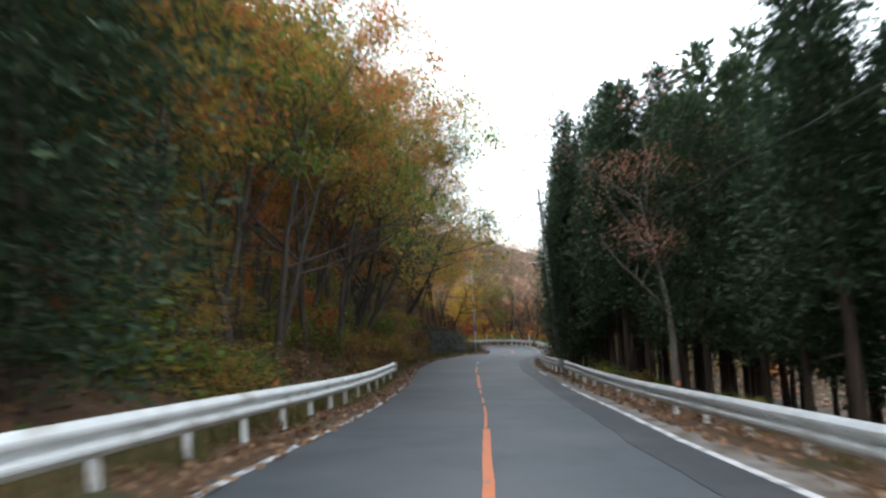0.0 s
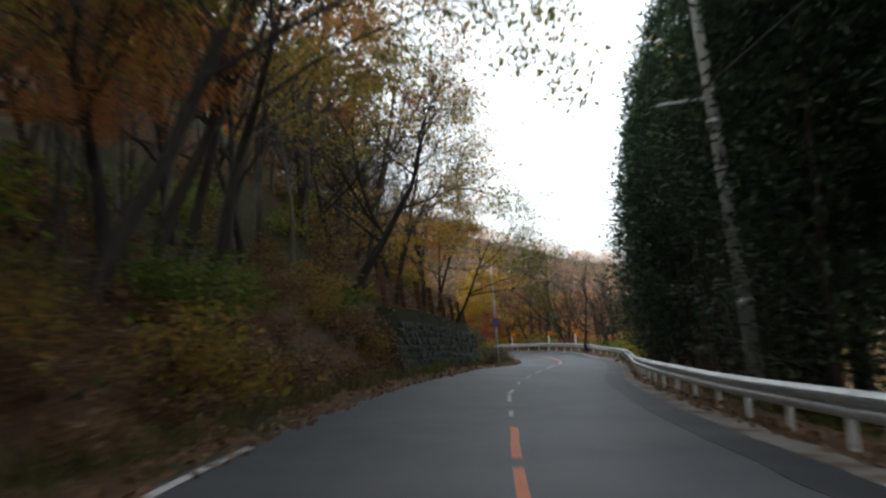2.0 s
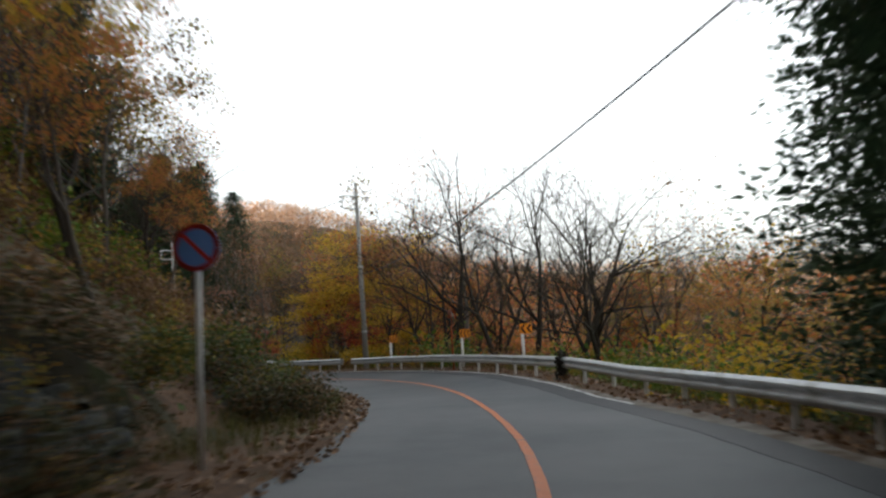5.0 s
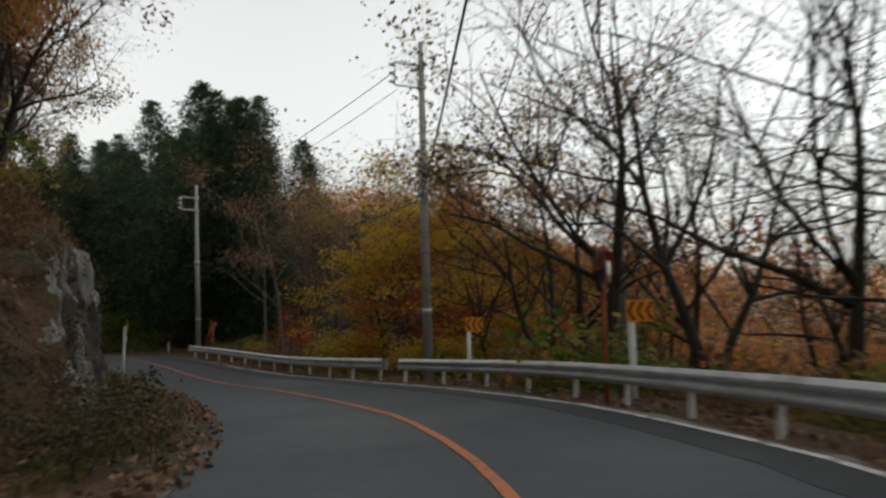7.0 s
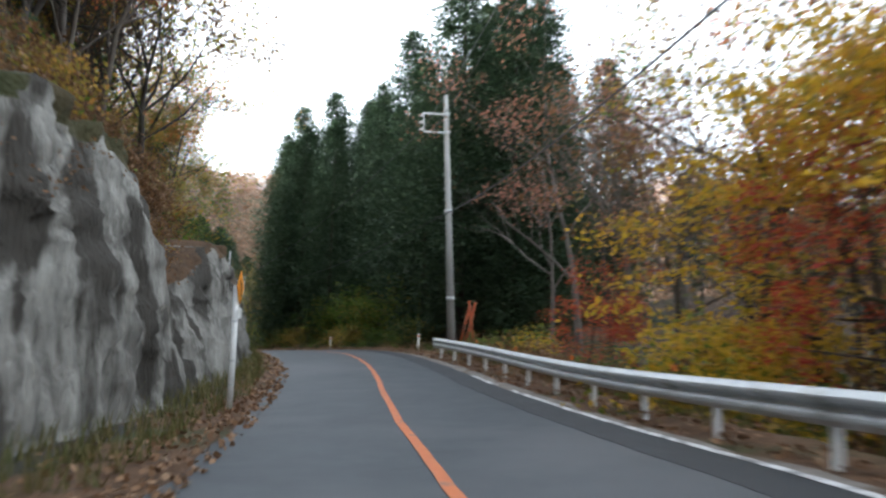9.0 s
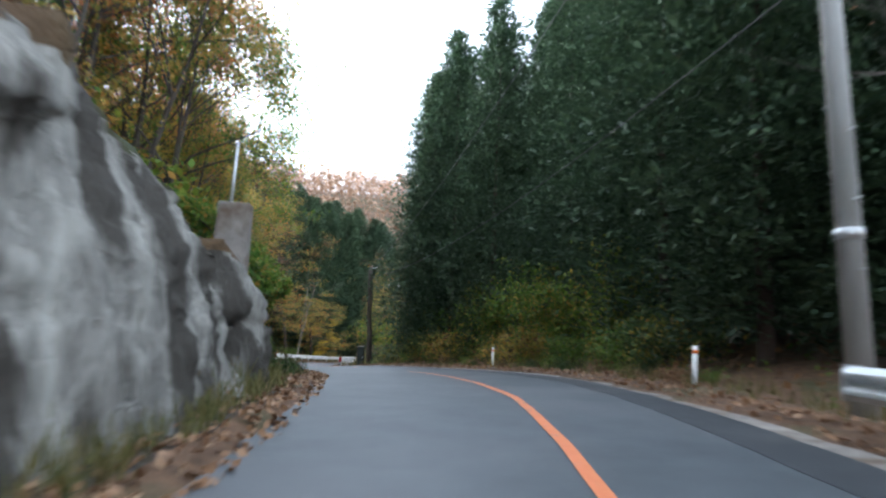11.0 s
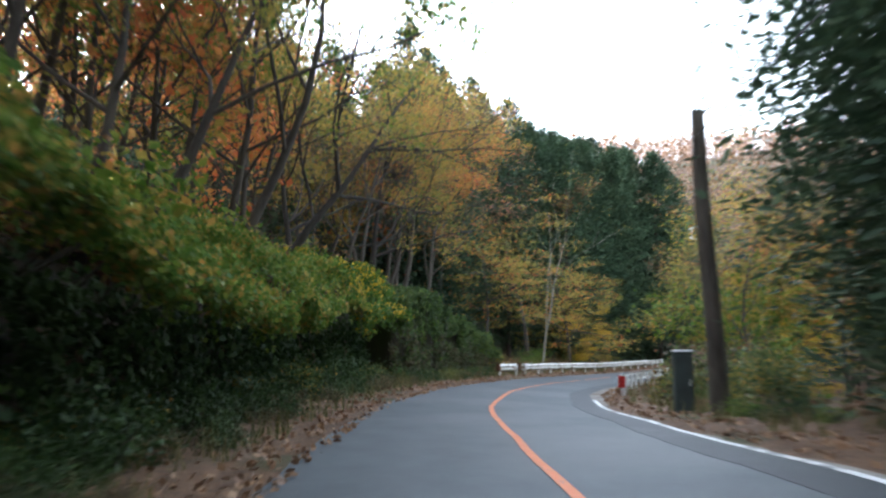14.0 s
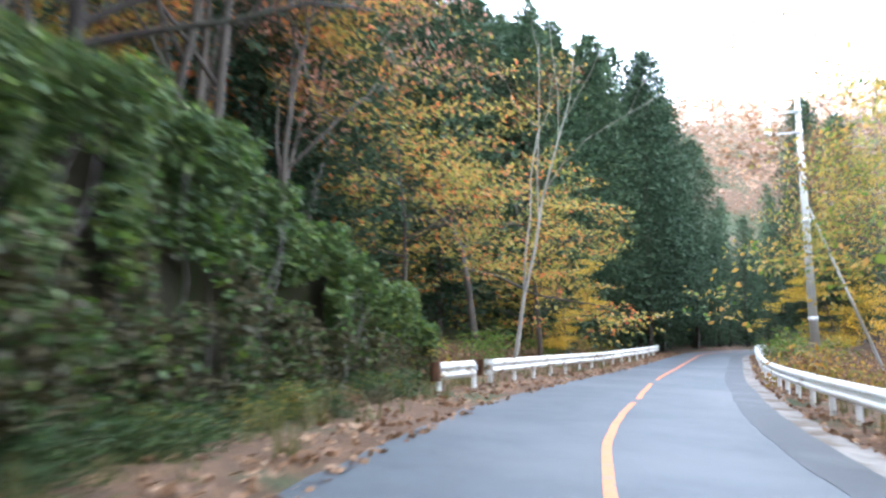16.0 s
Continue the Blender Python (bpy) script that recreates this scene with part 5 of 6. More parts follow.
kind("far_d", "broadleaf_tree", broadleaf_meshes(27, 15, 1300, 0.2, LEAF_BROWN, BARK, kids=5, cloud=0.8), "tall grey-brown tree with few leaves remaining", "tree", WOOD)
LEVELS = 3
CW = "cedar wood"
kind("cedar_a", "cedar_tree", cedar_meshes(31, 16, 3.6, 2.6, 110, 120, 0.26), "tall dark green cedar with a bare lower trunk", "tree", CW)
kind("cedar_b", "cedar_tree", cedar_meshes(32, 15, 4.4, 2.4, 100, 125, 0.25), "dark cedar with a straight brown trunk", "tree", CW)
kind("cedar_c", "cedar_tree", cedar_meshes(33, 20, 0.9, 4.0, 190, 150, 0.26, 6), "full dark green cedar with boughs to the ground", "tree", CW)
kind("cedar_t", "cedar_tree", cedar_meshes(37, 17, 6.2, 2.4, 70, 100, 0.25), "tall cedar with a long bare trunk and high crown", "tree", CW)
kind("cedar_d", "cedar_tree", cedar_meshes(36, 20, 0.9, 3.8, 170, 70, 0.38), "tall full cedar in the dense wood", "tree", CW)
kind("cedar_e", "cedar_tree", cedar_meshes(35, 16, 1.6, 3.2, 120, 130, 0.27), "cedar at the wood's edge with long drooping boughs", "tree", CW)
kind("cedar_g", "cedar_tree", cedar_meshes(38, 20.5, 2.6, 5.0, 220, 125, 0.32, 7, 0.52), "broad full cedar with a rounded crown and dense tufts", "tree", CW)
kind("cedar_f", "cedar_tree", cedar_meshes(34, 18, 3.0, 3.2, 90, 28, 0.55, 4), "dark green cedar standing deep in the wood", "tree", CW)
SG = "roadside shrubs"
kind("bush_g", "shrub", shrub_meshes(41, 1.6, 1.7, 1400, 0.16, LEAF_GREEN, LEAF_IVY), "dense green shrub spilling over the bank", "shrub", SG)
kind("bush_big", "shrub", shrub_meshes(46, 2.3, 3.6, 3400, 0.17, LEAF_GREEN, LEAF_OLIVE, 0.6), "tall vine-covered thicket of green and brown leaves", "shrub", SG)
# Undershrub whose leaf colour carries the shade of the bank.
kind("fern", "shrub", shrub_meshes(49, 1.4, 1.2, 1000, 0.16, LEAF_SHADED, None, 0.7), "green undershrub at the foot of the bank, shade put into its colour", "shrub", SG)
kind("bush_o", "shrub", shrub_meshes(42, 1.5, 1.5, 1150, 0.17, LEAF_OLIVE, LEAF_BROWN), "olive and brown shrub on the bank", "shrub", SG)
kind("bush_y", "shrub", shrub_meshes(43, 1.7, 1.8, 1300, 0.18, LEAF_YELLOW, LEAF_GREEN), "yellow and green autumn shrub on the bank", "shrub", SG)
kind("bush_b", "shrub", shrub_meshes(44, 1.3, 1.2, 900, 0.13, LEAF_BROWN, LEAF_LITTER), "dry brown shrub with few leaves", "shrub", SG)
kind("bush_d", "shrub", shrub_meshes(50, 1.3, 1.2, 1100, 0.12, LEAF_DULL, LEAF_BROWN), "dull brown and dark green undergrowth", "shrub", SG)
kind("low_g", "shrub", shrub_meshes(47, 1.6, 1.7, 520, 0.23, LEAF_GREEN, LEAF_OLIVE), "low green shrub turning olive", "shrub", SG)
kind("low_b", "shrub", shrub_meshes(48, 1.4, 1.3, 480, 0.19, LEAF_BROWN, LEAF_OLIVE), "low dry brown shrub in leaf litter", "shrub", SG)
kind("bush_ivy", "shrub", shrub_meshes(45, 1.5, 1.6, 1800, 0.14, LEAF_IVY, LEAF_OLIVE, 0.8), "ivy-hung bush draped over the wall", "shrub", SG)

VR = random.Random(77)


def scatter(keys, s0, s1, l0, l1, count, size=(0.85, 1.15), gap=1.6, tilt=3.0, avoid=(), mass=None):
    """Plants count things between two stations and two offsets, no two closer than gap."""
    done = []
    tries = 0
    while len(done) < count and tries < count * 30:
        tries += 1
        s, lat = VR.uniform(s0, s1), VR.uniform(l0, l1)
        p = place(s, lat)
        if any((p[0] - q[0]) ** 2 + (p[1] - q[1]) ** 2 < gap * gap for q in done + list(avoid)):
            continue
        _, nl, _ = road_coords(np.array([p[0]]), np.array([p[1]]))
        if abs(nl[0]) < min(abs(l0), abs(l1)) - 0.8:
            continue
        done.append(p)
        key, turn, k, lean = VR.choice(keys), VR.uniform(0, 360), VR.uniform(*size), (VR.uniform(-tilt, tilt), VR.uniform(-tilt, tilt))
        if mass:
            MASS.setdefault(mass[0], (mass[1], mass[2], []))[2].append((key, Matrix.Translation(tuple(p)) @ pose(0, 0, 0, lean[0], lean[1], turn) @ Matrix.Scale(k, 4)))
        else:
            plant(key, p, turn, k, lean)


MASS = {}


def mass_built():
    """Joins the plants that nobody could count into one object a kind."""
    for name, (label, category, items) in MASS.items():
        V, F, mats, slots, base = [], [], [], [], 0
        for key, m in items:
            for child in KINDS[key].children:
                me = child.data
                n = len(me.vertices)
                co = np.empty(3 * n, dtype=np.float32)
                me.vertices.foreach_get("co", co)
                a = np.array(m)
                V.append(co.reshape(-1, 3) @ a[:3, :3].T + a[:3, 3])
                if me.materials[0] not in mats:
                    mats.append(me.materials[0])
                k = mats.index(me.materials[0])
                ls, lt, lv = np.empty(len(me.polygons), np.int32), np.empty(len(me.polygons), np.int32), np.empty(len(me.loops), np.int32)
                me.polygons.foreach_get("loop_start", ls)
                me.polygons.foreach_get("loop_total", lt)
                me.loops.foreach_get("vertex_index", lv)
                F.append((lv + base, lt))
                slots.append(np.full(len(lt), k, np.int32))
                base += n
        V = np.concatenate(V).astype(np.float32)
        loops, totals, slots = np.concatenate([f[0] for f in F]), np.concatenate([f[1] for f in F]), np.concatenate(slots)
        me = bpy.data.meshes.new(name)
        me.vertices.add(len(V))
        me.vertices.foreach_set("co", V.ravel())
        me.loops.add(len(loops))
        me.loops.foreach_set("vertex_index", loops.astype(np.int32))
        me.polygons.add(len(totals))
        me.polygons.foreach_set("loop_start", np.r_[0, np.cumsum(totals)[:-1]].astype(np.int32))
        for m in mats:
            me.materials.append(m)
        me.polygons.foreach_set("material_index", slots)
        me.update(calc_edges=True)
        tagged(new(name, me), label, category, kind="stuff")


CEDARS = ("cedar_woods", "dense dark green cedar wood behind the road", "woods")
WOODS = ("autumn_woods", "dense autumn woods of olive, rust and brown on the hillside", "woods")
THICKET = ("thicket", "tangled green and brown thicket on the banks", "thicket")


# hillside wood of the first stretch
scatter(["oak_a", "oak_b", "oak_c", "oak_c", "pole_tree", "pole_tree"], 14, 44, -13, -6.8, 24, (0.8, 1.1), 1.9)
scatter(["oak_c", "oak_a", "maple_red", "oak_c", "maple_gold"], 10, 46, -11, -6.4, 16, (0.38, 0.55), 1.6, 6)
scatter(["far_a", "far_c", "far_d", "far_c"], -8, 50, -24, -12, 36, (0.9, 1.2), 2.2, mass=WOODS)
scatter(["far_a", "far_c", "far_d"], -10, 72, -62, -22, 60, (1.0, 1.35), 3.4, mass=WOODS)
scatter(["oak_d", "bare_c", "bare_a", "pole_tree", "oak_a", "bare_b"], 42, 80, -13, -6.9, 28, (0.7, 0.95), 1.5, 7)
scatter(["far_d", "bare_c", "bare_c", "far_a"], 40, 98, -20, -11, 36, (0.8, 1.1), 1.9, 5, mass=WOODS)
scatter(["far_d", "bare_c", "far_c"], 46, 100, -32, -20, 16, (0.9, 1.2), 2.8, mass=WOODS)
scatter(["bush_g", "bush_o", "bush_b", "bush_b"], 14, 50, -7, -5.2, 15, (0.45, 0.8), 1.1)
scatter(["low_g", "low_b", "low_b"], 0, 84, -13, -7, 70, (0.5, 1.0), 1.2, mass=THICKET)
scatter(["bush_o", "bush_b", "bush_g", "bush_b", "bush_b"], 30, 54, -6.6, -4.2, 44, (0.35, 0.7), 0.75, mass=THICKET)
scatter(["bush_b", "bush_d"], 52, 54.6, -5.4, -4.4, 6, (0.35, 0.5), 0.5)
scatter(["bush_g", "bush_ivy", "bush_o"], 56, 78, -4.5, -4.1, 12, (0.16, 0.28), 0.9)
scatter(["bush_b", "bush_o"], 56, 76, -5.9, -5.3, 20, (0.22, 0.4), 0.8, mass=THICKET)
scatter(["bush_d", "bush_d", "bush_ivy"], 74, 88, -6.2, -3.9, 12, (0.55, 0.85), 0.9)
# cedar wood below the road
scatter(["cedar_a", "cedar_b", "cedar_a"], 2, 30, 8.3, 11.5, 22, (0.7, 0.82), 1.7, 1.2)
scatter(["cedar_a", "cedar_b", "cedar_a"], 30, 46, 7.2, 10.5, 13, (0.86, 0.95), 1.6, 1.2)
plant("cedar_e", place(44.2, 6.0), 40, 0.72)
plant("cedar_e", place(49.4, 6.6), 150, 0.8)
plant("cedar_a", place(46.8, 6.9), 250, 0.9)
for s_, l_, k_ in ((64.6, 6.2, 0.95), (67.4, 5.8, 0.85), (75.8, 6.3, 0.95)):
    plant("cedar_e", place(s_, l_), s_ * 37 % 360, k_)
scatter(["cedar_t"], 66, 79, 6.1, 6.9, 5, (0.95, 1.1), 2.2, 1.0)
scatter(["cedar_t"], 45, 66, 6.3, 7.0, 7, (0.95, 1.05), 2.4, 1.0)
scatter(["cedar_t"], 45, 68, 7.6, 11, 13, (0.92, 1.05), 1.9, 1.2)
scatter(["cedar_t", "cedar_e"], 68, 80, 7.4, 10.5, 8, (0.95, 1.1), 1.8, 1.2)
scatter(["cedar_f"], -4, 30, 10.5, 24, 34, (0.72, 0.84), 2.2, 1.2, mass=CEDARS)
scatter(["cedar_f"], 28, 46, 10.5, 22, 20, (0.84, 0.94), 2.2, 1.2, mass=CEDARS)
scatter(["cedar_t"], 46, 68, 11.5, 19, 12, (0.85, 1.0), 2.6, 1.2)
scatter(["cedar_f"], 68, 82, 10.5, 18, 6, (0.9, 1.05), 2.2, 1.2, mass=CEDARS)
for s_, l_, k_ in ((80.5, 8.2, 0.8), (78.2, 7.6, 0.78), (82.3, 9.8, 0.8), (75.5, 8.3, 0.75)):
    plant("cedar_c", place(s_, l_), VR.uniform(0, 360), k_)
scatter(["bush_g", "bush_o"], 0, 76, 5.8, 8, 14, (0.3, 0.5), 1.5)
# bare trees on the outside of the bend
scatter(["bare_a", "bare_b", "bare_a", "bare_b"], 94, 114, 7.6, 16, 15, (0.62, 0.82), 2.2, 6)
for x, y, key, k_ in ((12.4, 98.5, "bare_b", 0.9), (11.6, 101.5, "bare_a", 0.9), (14.2, 99.6, "bare_a", 0.9), (10.4, 104.5, "bare_b", 0.9), (13.4, 96.8, "bare_b", 0.78)):
    s_, l_, z_ = road_coords(np.array([x]), np.array([y]))
    plant(key, place(s_[0], l_[0]), VR.uniform(0, 360), k_, (VR.uniform(-5, 5), VR.uniform(-5, 5)))
for s_, l_, key, k_ in ((88.5, 12.5, "maple_gold", 0.75), (91.5, 10.0, "bush_y", 1.3), (87.5, 9.5, "bush_g", 1.2), (93, 12.0, "oak_c", 0.5)):
    plant(key, place(s_, l_), s_ * 29 % 360, k_)
scatter(["far_c", "far_a", "far_d", "low_b"], 84, 122, 15, 36, 60, (0.48, 0.66), 2.2, 4, mass=WOODS)
scatter(["bare_c", "far_d", "far_d", "bare_c"], 92, 122, 13, 40, 26, (0.6, 0.85), 2.4, 4, mass=WOODS)
scatter(["low_b", "low_g", "low_b"], 80, 124, 7.2, 20, 100, (0.8, 1.3), 1.4, mass=THICKET)
scatter(["bush_b", "bush_o", "bush_y", "bush_g"], 82, 122, 6.0, 8, 20, (0.45, 0.75), 1.2)
plant("maple_yel", place(119.0, 9.3), 70, 1.35)
plant("maple_yel", place(114.8, 10.0), 150, 1.25)
plant("oak_c", place(122.0, 12.5), 300, 0.85)
plant("maple_yel", place(123.4, 11.8), 250, 1.25)
plant("oak_c", place(112.5, 11.5), 20, 0.8)
for s_, l_, key, k_ in ((121, 10.8, "oak_c", 1.0), (125.5, 10.2, "oak_a", 0.9), (118, 13.0, "oak_c", 1.0), (129.5, 13.5, "oak_d", 0.9), (109.5, 8.2, "oak_d", 0.8), (107.5, 9.6, "oak_p", 1.1)):
    plant(key, place(s_, l_), s_ * 57 % 360, k_)
for s_, l_, key, k_ in ((130.2, 9.6, "bare_c", 1.2), (133.4, 9.2, "oak_p", 1.15), (127.4, 11.2, "bare_c", 1.15), (136.4, 9.4, "bare_c", 1.1), (131.5, 12.2, "oak_p", 1.2), (134.8, 11.4, "far_d", 0.9)):
    plant(key, place(s_, l_), s_ * 41 % 360, k_, (2, -3))
plant("maple_red", place(124.4, 5.0), 40, 0.46)
plant("maple_red", place(118.6, 7.5), 100, 0.9)
scatter(["bush_b", "bush_b", "low_b"], 125, 135.5, 5.0, 7.5, 16, (0.5, 0.75), 0.9)
plant("maple_red", place(115.5, 8.4), 140, 0.85)
scatter(["bare_a", "far_d", "bare_c"], 122, 135, 9.5, 16, 10, (0.65, 0.85), 2.0, 5)
scatter(["bush_y", "bush_g", "bush_b"], 120, 136, 5.4, 8.5, 18, (0.45, 0.75), 1.0)
scatter(["far_d", "far_c", "far_d", "bare_c"], 114, 142, 15, 40, 34, (0.6, 0.85), 2.6, mass=WOODS)
# above the rock
scatter(["bush_b", "bush_b", "bush_b", "bush_o"], 88, 142, -9, -6.0, 26, (0.6, 1.0), 1.1, mass=THICKET)
scatter(["bush_b"], 101, 141, -7.3, -5.7, 44, (0.45, 0.8), 0.8, mass=THICKET)
for s_, l_, key, k_, lean_ in ((126, -8.4, "bare_b", 0.85, 10), (131, -7.6, "oak_d", 0.8, 12), (136, -7.0, "bare_b", 0.8, 14), (140.5, -6.6, "oak_a", 0.55, 12), (118, -7.8, "oak_d", 0.6, 8), (110, -8.2, "oak_f", 0.55, 10), (114, -7.6, "bare_b", 0.75, 8), (121.5, -7.8, "bare_b", 0.5, 8), (124, -8.6, "bare_a", 0.6, 6), (130, -10.0, "oak_d", 0.8, 4), (134, -9.6, "oak_p", 0.95, 4), (138.5, -9.4, "oak_d", 0.85, 4), (142.5, -8.6, "oak_d", 1.0, 4), (103, -8.4, "bare_b", 0.6, 8)):
    leaning(key, s_, l_, s_ * 47 % 360, k_, lean_)
scatter(["low_b", "bush_b", "bush_b"], 124.5, 132, -8.2, -5.3, 30, (0.35, 0.65), 0.6, mass=THICKET)
scatter(["low_b", "low_b", "low_g"], 86, 146, -16, -8.5, 50, (0.7, 1.2), 1.4, mass=THICKET)
scatter(["bare_b", "oak_d", "bare_a", "oak_c"], 84, 146, -14, -7.5, 24, (0.55, 0.85), 2.2, 8)
scatter(["far_a", "cedar_f", "far_d", "far_c"], 108, 146, -18, -8.5, 30, (0.6, 0.85), 2.0, 4, mass=WOODS)
scatter(["far_d", "far_a", "far_c"], 86, 146, -46, -14, 60, (0.8, 1.1), 2.8, mass=WOODS)
scatter(["bush_b", "bush_d", "bush_d"], 84, 106, -5.4, -3.3, 30, (0.4, 0.75), 0.7)
# cedars at the end of the straight and along the third stretch
for x, y, top in ((-17.4, 141.7, 18.7), (-13.9, 141.0, 17.1), (-12.1, 151.9, 16.7), (-21.5, 144.8, 15.5), (-24.5, 149.5, 14.5), (-17.0, 146.5, 17.0),
                  (-11.4, 139.2, 10.5), (-15.0, 150.5, 16.5), (-21.0, 151.0, 16.0)):
    s_, l_, z_ = road_coords(np.array([x]), np.array([y]))
    b = place(s_[0], l_[0])
    plant("cedar_c", b, VR.uniform(0, 360), (top - b[2]) / 17.0, tall=(top - b[2]) / 20.0)
scatter(["cedar_c", "cedar_a", "cedar_c"], 144, 178, 9.5, 16, 24, (0.9, 1.12), 2.4, 1.5)
for s_, l_, k_ in ((162.5, 8.4, 0.88), (167.0, 8.0, 0.92), (170.0, 7.8, 0.9), (171.5, 9.6, 0.95), (175.5, 10.6, 0.95), (157.0, 9.4, 0.9)):
    plant("cedar_c", place(s_, l_), s_ * 29 % 360, k_)
scatter(["cedar_f"], 150, 186, 14, 26, 26, (0.75, 0.95), 2.6, 1.5, mass=CEDARS)
scatter(["cedar_f", "far_d"], 134, 186, 24, 42, 36, (0.45, 0.6), 2.8, 1.5, mass=CEDARS)
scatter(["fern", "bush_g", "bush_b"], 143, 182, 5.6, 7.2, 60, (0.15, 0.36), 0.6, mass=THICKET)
scatter(["bush_g", "bush_ivy", "bush_ivy", "bush_o"], 146, 171, 6.9, 9, 26, (0.5, 0.9), 1.1)
# Rows along the bank's foot, darkened by leaf colour in place of shade.
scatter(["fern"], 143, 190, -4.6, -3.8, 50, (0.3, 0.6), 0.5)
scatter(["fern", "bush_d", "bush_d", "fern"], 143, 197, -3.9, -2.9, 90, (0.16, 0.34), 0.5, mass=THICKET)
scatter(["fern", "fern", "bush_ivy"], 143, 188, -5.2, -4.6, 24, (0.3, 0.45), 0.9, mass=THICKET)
for s_, l_, key, k_, lean_ in ((151, -7.0, "oak_b", 0.75, 14), (157, -7.4, "oak_b", 0.85, 10), (163, -7.0, "oak_b", 0.8, 16), (168.5, -7.4, "oak_a", 0.85, 16), (171, -9.0, "oak_c", 1.0, 10), (178, -9.5, "oak_c", 0.95, 8), (149, -8.8, "oak_c", 0.95, 10),
                               (174, -7.0, "oak_a", 0.9, 14), (180, -7.2, "oak_d", 1.1, 20), (184, -7.6, "bare_b", 1.05, 16), (189, -7.4, "oak_a", 0.7, 12), (193.5, -8.0, "bare_a", 1.0, 14), (197, -8.4, "oak_d", 1.0, 10)):
    leaning(key, s_, l_, s_ * 61 % 360, k_, lean_)
for s_, l_, key, k_, lean_ in ((154, -8.6, "oak_h", 0.85, 10), (161.5, -9.2, "oak_h", 0.8, 12), (167, -9.4, "oak_h", 1.0, 14), (173, -8.6, "oak_f", 0.95, 12), (176.5, -10.5, "oak_h", 1.05, 8), (182, -9.8, "oak_h", 0.95, 10), (187, -10.4, "oak_h", 0.9, 8), (148, -7.6, "oak_h", 0.8, 10), (176, -7.2, "oak_b", 1.0, 16), (181, -7.6, "oak_a", 1.0, 14), (191.5, -7.6, "oak_h", 0.8, 12), (195.5, -8.4, "oak_e", 0.8, 10), (198.5, -9.4, "oak_c", 1.05, 8), (201.0, -8.4, "oak_e", 0.85, 8), (200.0, -11.0, "oak_h", 1.0, 6)):
    leaning(key, s_, l_, s_ * 37 % 360, k_, lean_)
for s_, l_, k_ in ((152.5, 8.4, 0.85), (155.5, 7.8, 0.8), (158.5, 8.6, 0.9), (161.5, 8.0, 0.7), (170, 9.2, 0.8)):
    plant("bush_big", place(s_, l_), s_ * 73 % 360, k_)
for s_, l_, k_ in ((184.5, 7.4, 1.2), (187, 7.6, 1.4), (190, 7.8, 1.3), (188.5, 6.6, 0.9)):
    plant("bush_d", place(s_, l_), s_ * 73 % 360, k_)
scatter(["low_g", "low_g", "low_b"], 143, 175, -11.0, -7.2, 40, (0.9, 1.3), 1.2, mass=THICKET)
scatter(["low_g", "low_g", "low_b"], 175, 198, -11.0, -7.0, 28, (0.7, 1.0), 1.2, mass=THICKET)
scatter(["oak_a", "oak_a", "oak_b", "oak_d", "bare_b", "bare_a"], 143, 197, -15, -8.0, 28, (0.7, 1.0), 2.0, 8)
scatter(["oak_a", "oak_d", "oak_c"], 142, 161, -16, -8.5, 8, (0.85, 1.1), 2.2, 5)
scatter(["oak_d", "bare_b", "oak_a"], 122, 142, -15, -8.5, 10, (0.75, 0.95), 2.2, 6)
scatter(["far_a", "far_c", "far_d"], 144, 204, -40, -14, 36, (0.5, 0.7), 2.6, mass=WOODS)
scatter(["far_c", "far_c", "far_a"], 174, 206, -24, -12, 18, (0.75, 0.95), 2.6, mass=WOODS)
scatter(["cedar_d", "cedar_d", "oak_d"], 203, 240, -17, -9.0, 22, (0.9, 1.1), 2.4, 1.5)
for s_, l_, k_ in ((204.5, -9.8, 0.9), (207.5, -11.8, 1.0)):
    plant("cedar_c", place(s_, l_), s_ * 31 % 360, k_)
scatter(["cedar_d"], 220, 246, -9, -3.8, 15, (0.9, 1.05), 2.0, 1.5)
scatter(["cedar_d"], 214, 246, -16, -8.5, 14, (0.95, 1.1), 2.2, 1.5)
for s_, l_, k_ in ((224.5, -6.0, 1.0), (233.5, -6.4, 1.05), (221, -9.8, 1.0), (228.5, -10.5, 1.05), (236, -2.9, 1.0), (234, -11.6, 1.08), (217, -12.5, 1.02), (241, -4.2, 0.95)):
    plant("cedar_c", place(s_, l_), s_ * 31 % 360, k_)
for s_, l_, k_, z_ in ((232.6, -1.6, 0.95, 1.0), (228.4, -4.6, 0.95, 1.0), (225.0, -7.6, 0.95, 0.98), (231.5, -8.6, 1.0, 1.06), (239.5, -2.2, 0.9, 0.95), (246.0, -2.0, 0.8, 0.85), (239.0, -7.5, 1.0, 1.12), (242.5, -4.8, 0.95, 1.06), (236.0, -9.6, 1.0, 1.1),
                      (243.0, 7.2, 0.7, 0.9), (247.5, 8.6, 0.7, 0.85), (239.0, 9.8, 0.65, 0.72)):
    plant("cedar_g", place(s_, l_), s_ * 31 % 360, k_, tall=z_)
scatter(["cedar_f"], 200, 246, -60, -14, 90, (0.95, 1.2), 2.5, 1.5, mass=CEDARS)
for k in range(12):
    plant("cedar_d", place(240 + 2.1 * k, -3.5 - 1.3 * (k % 2)), k * 77, 0.52 + 0.05 * (k % 3))
scatter(["cedar_f"], 247, 281, -26, -5.5, 30, (0.6, 0.75), 2.4, 1.5, mass=CEDARS)
scatter(["cedar_f", "cedar_e"], 247, 281, -14, -3.6, 34, (0.5, 0.64), 1.8, 1.5, mass=CEDARS)
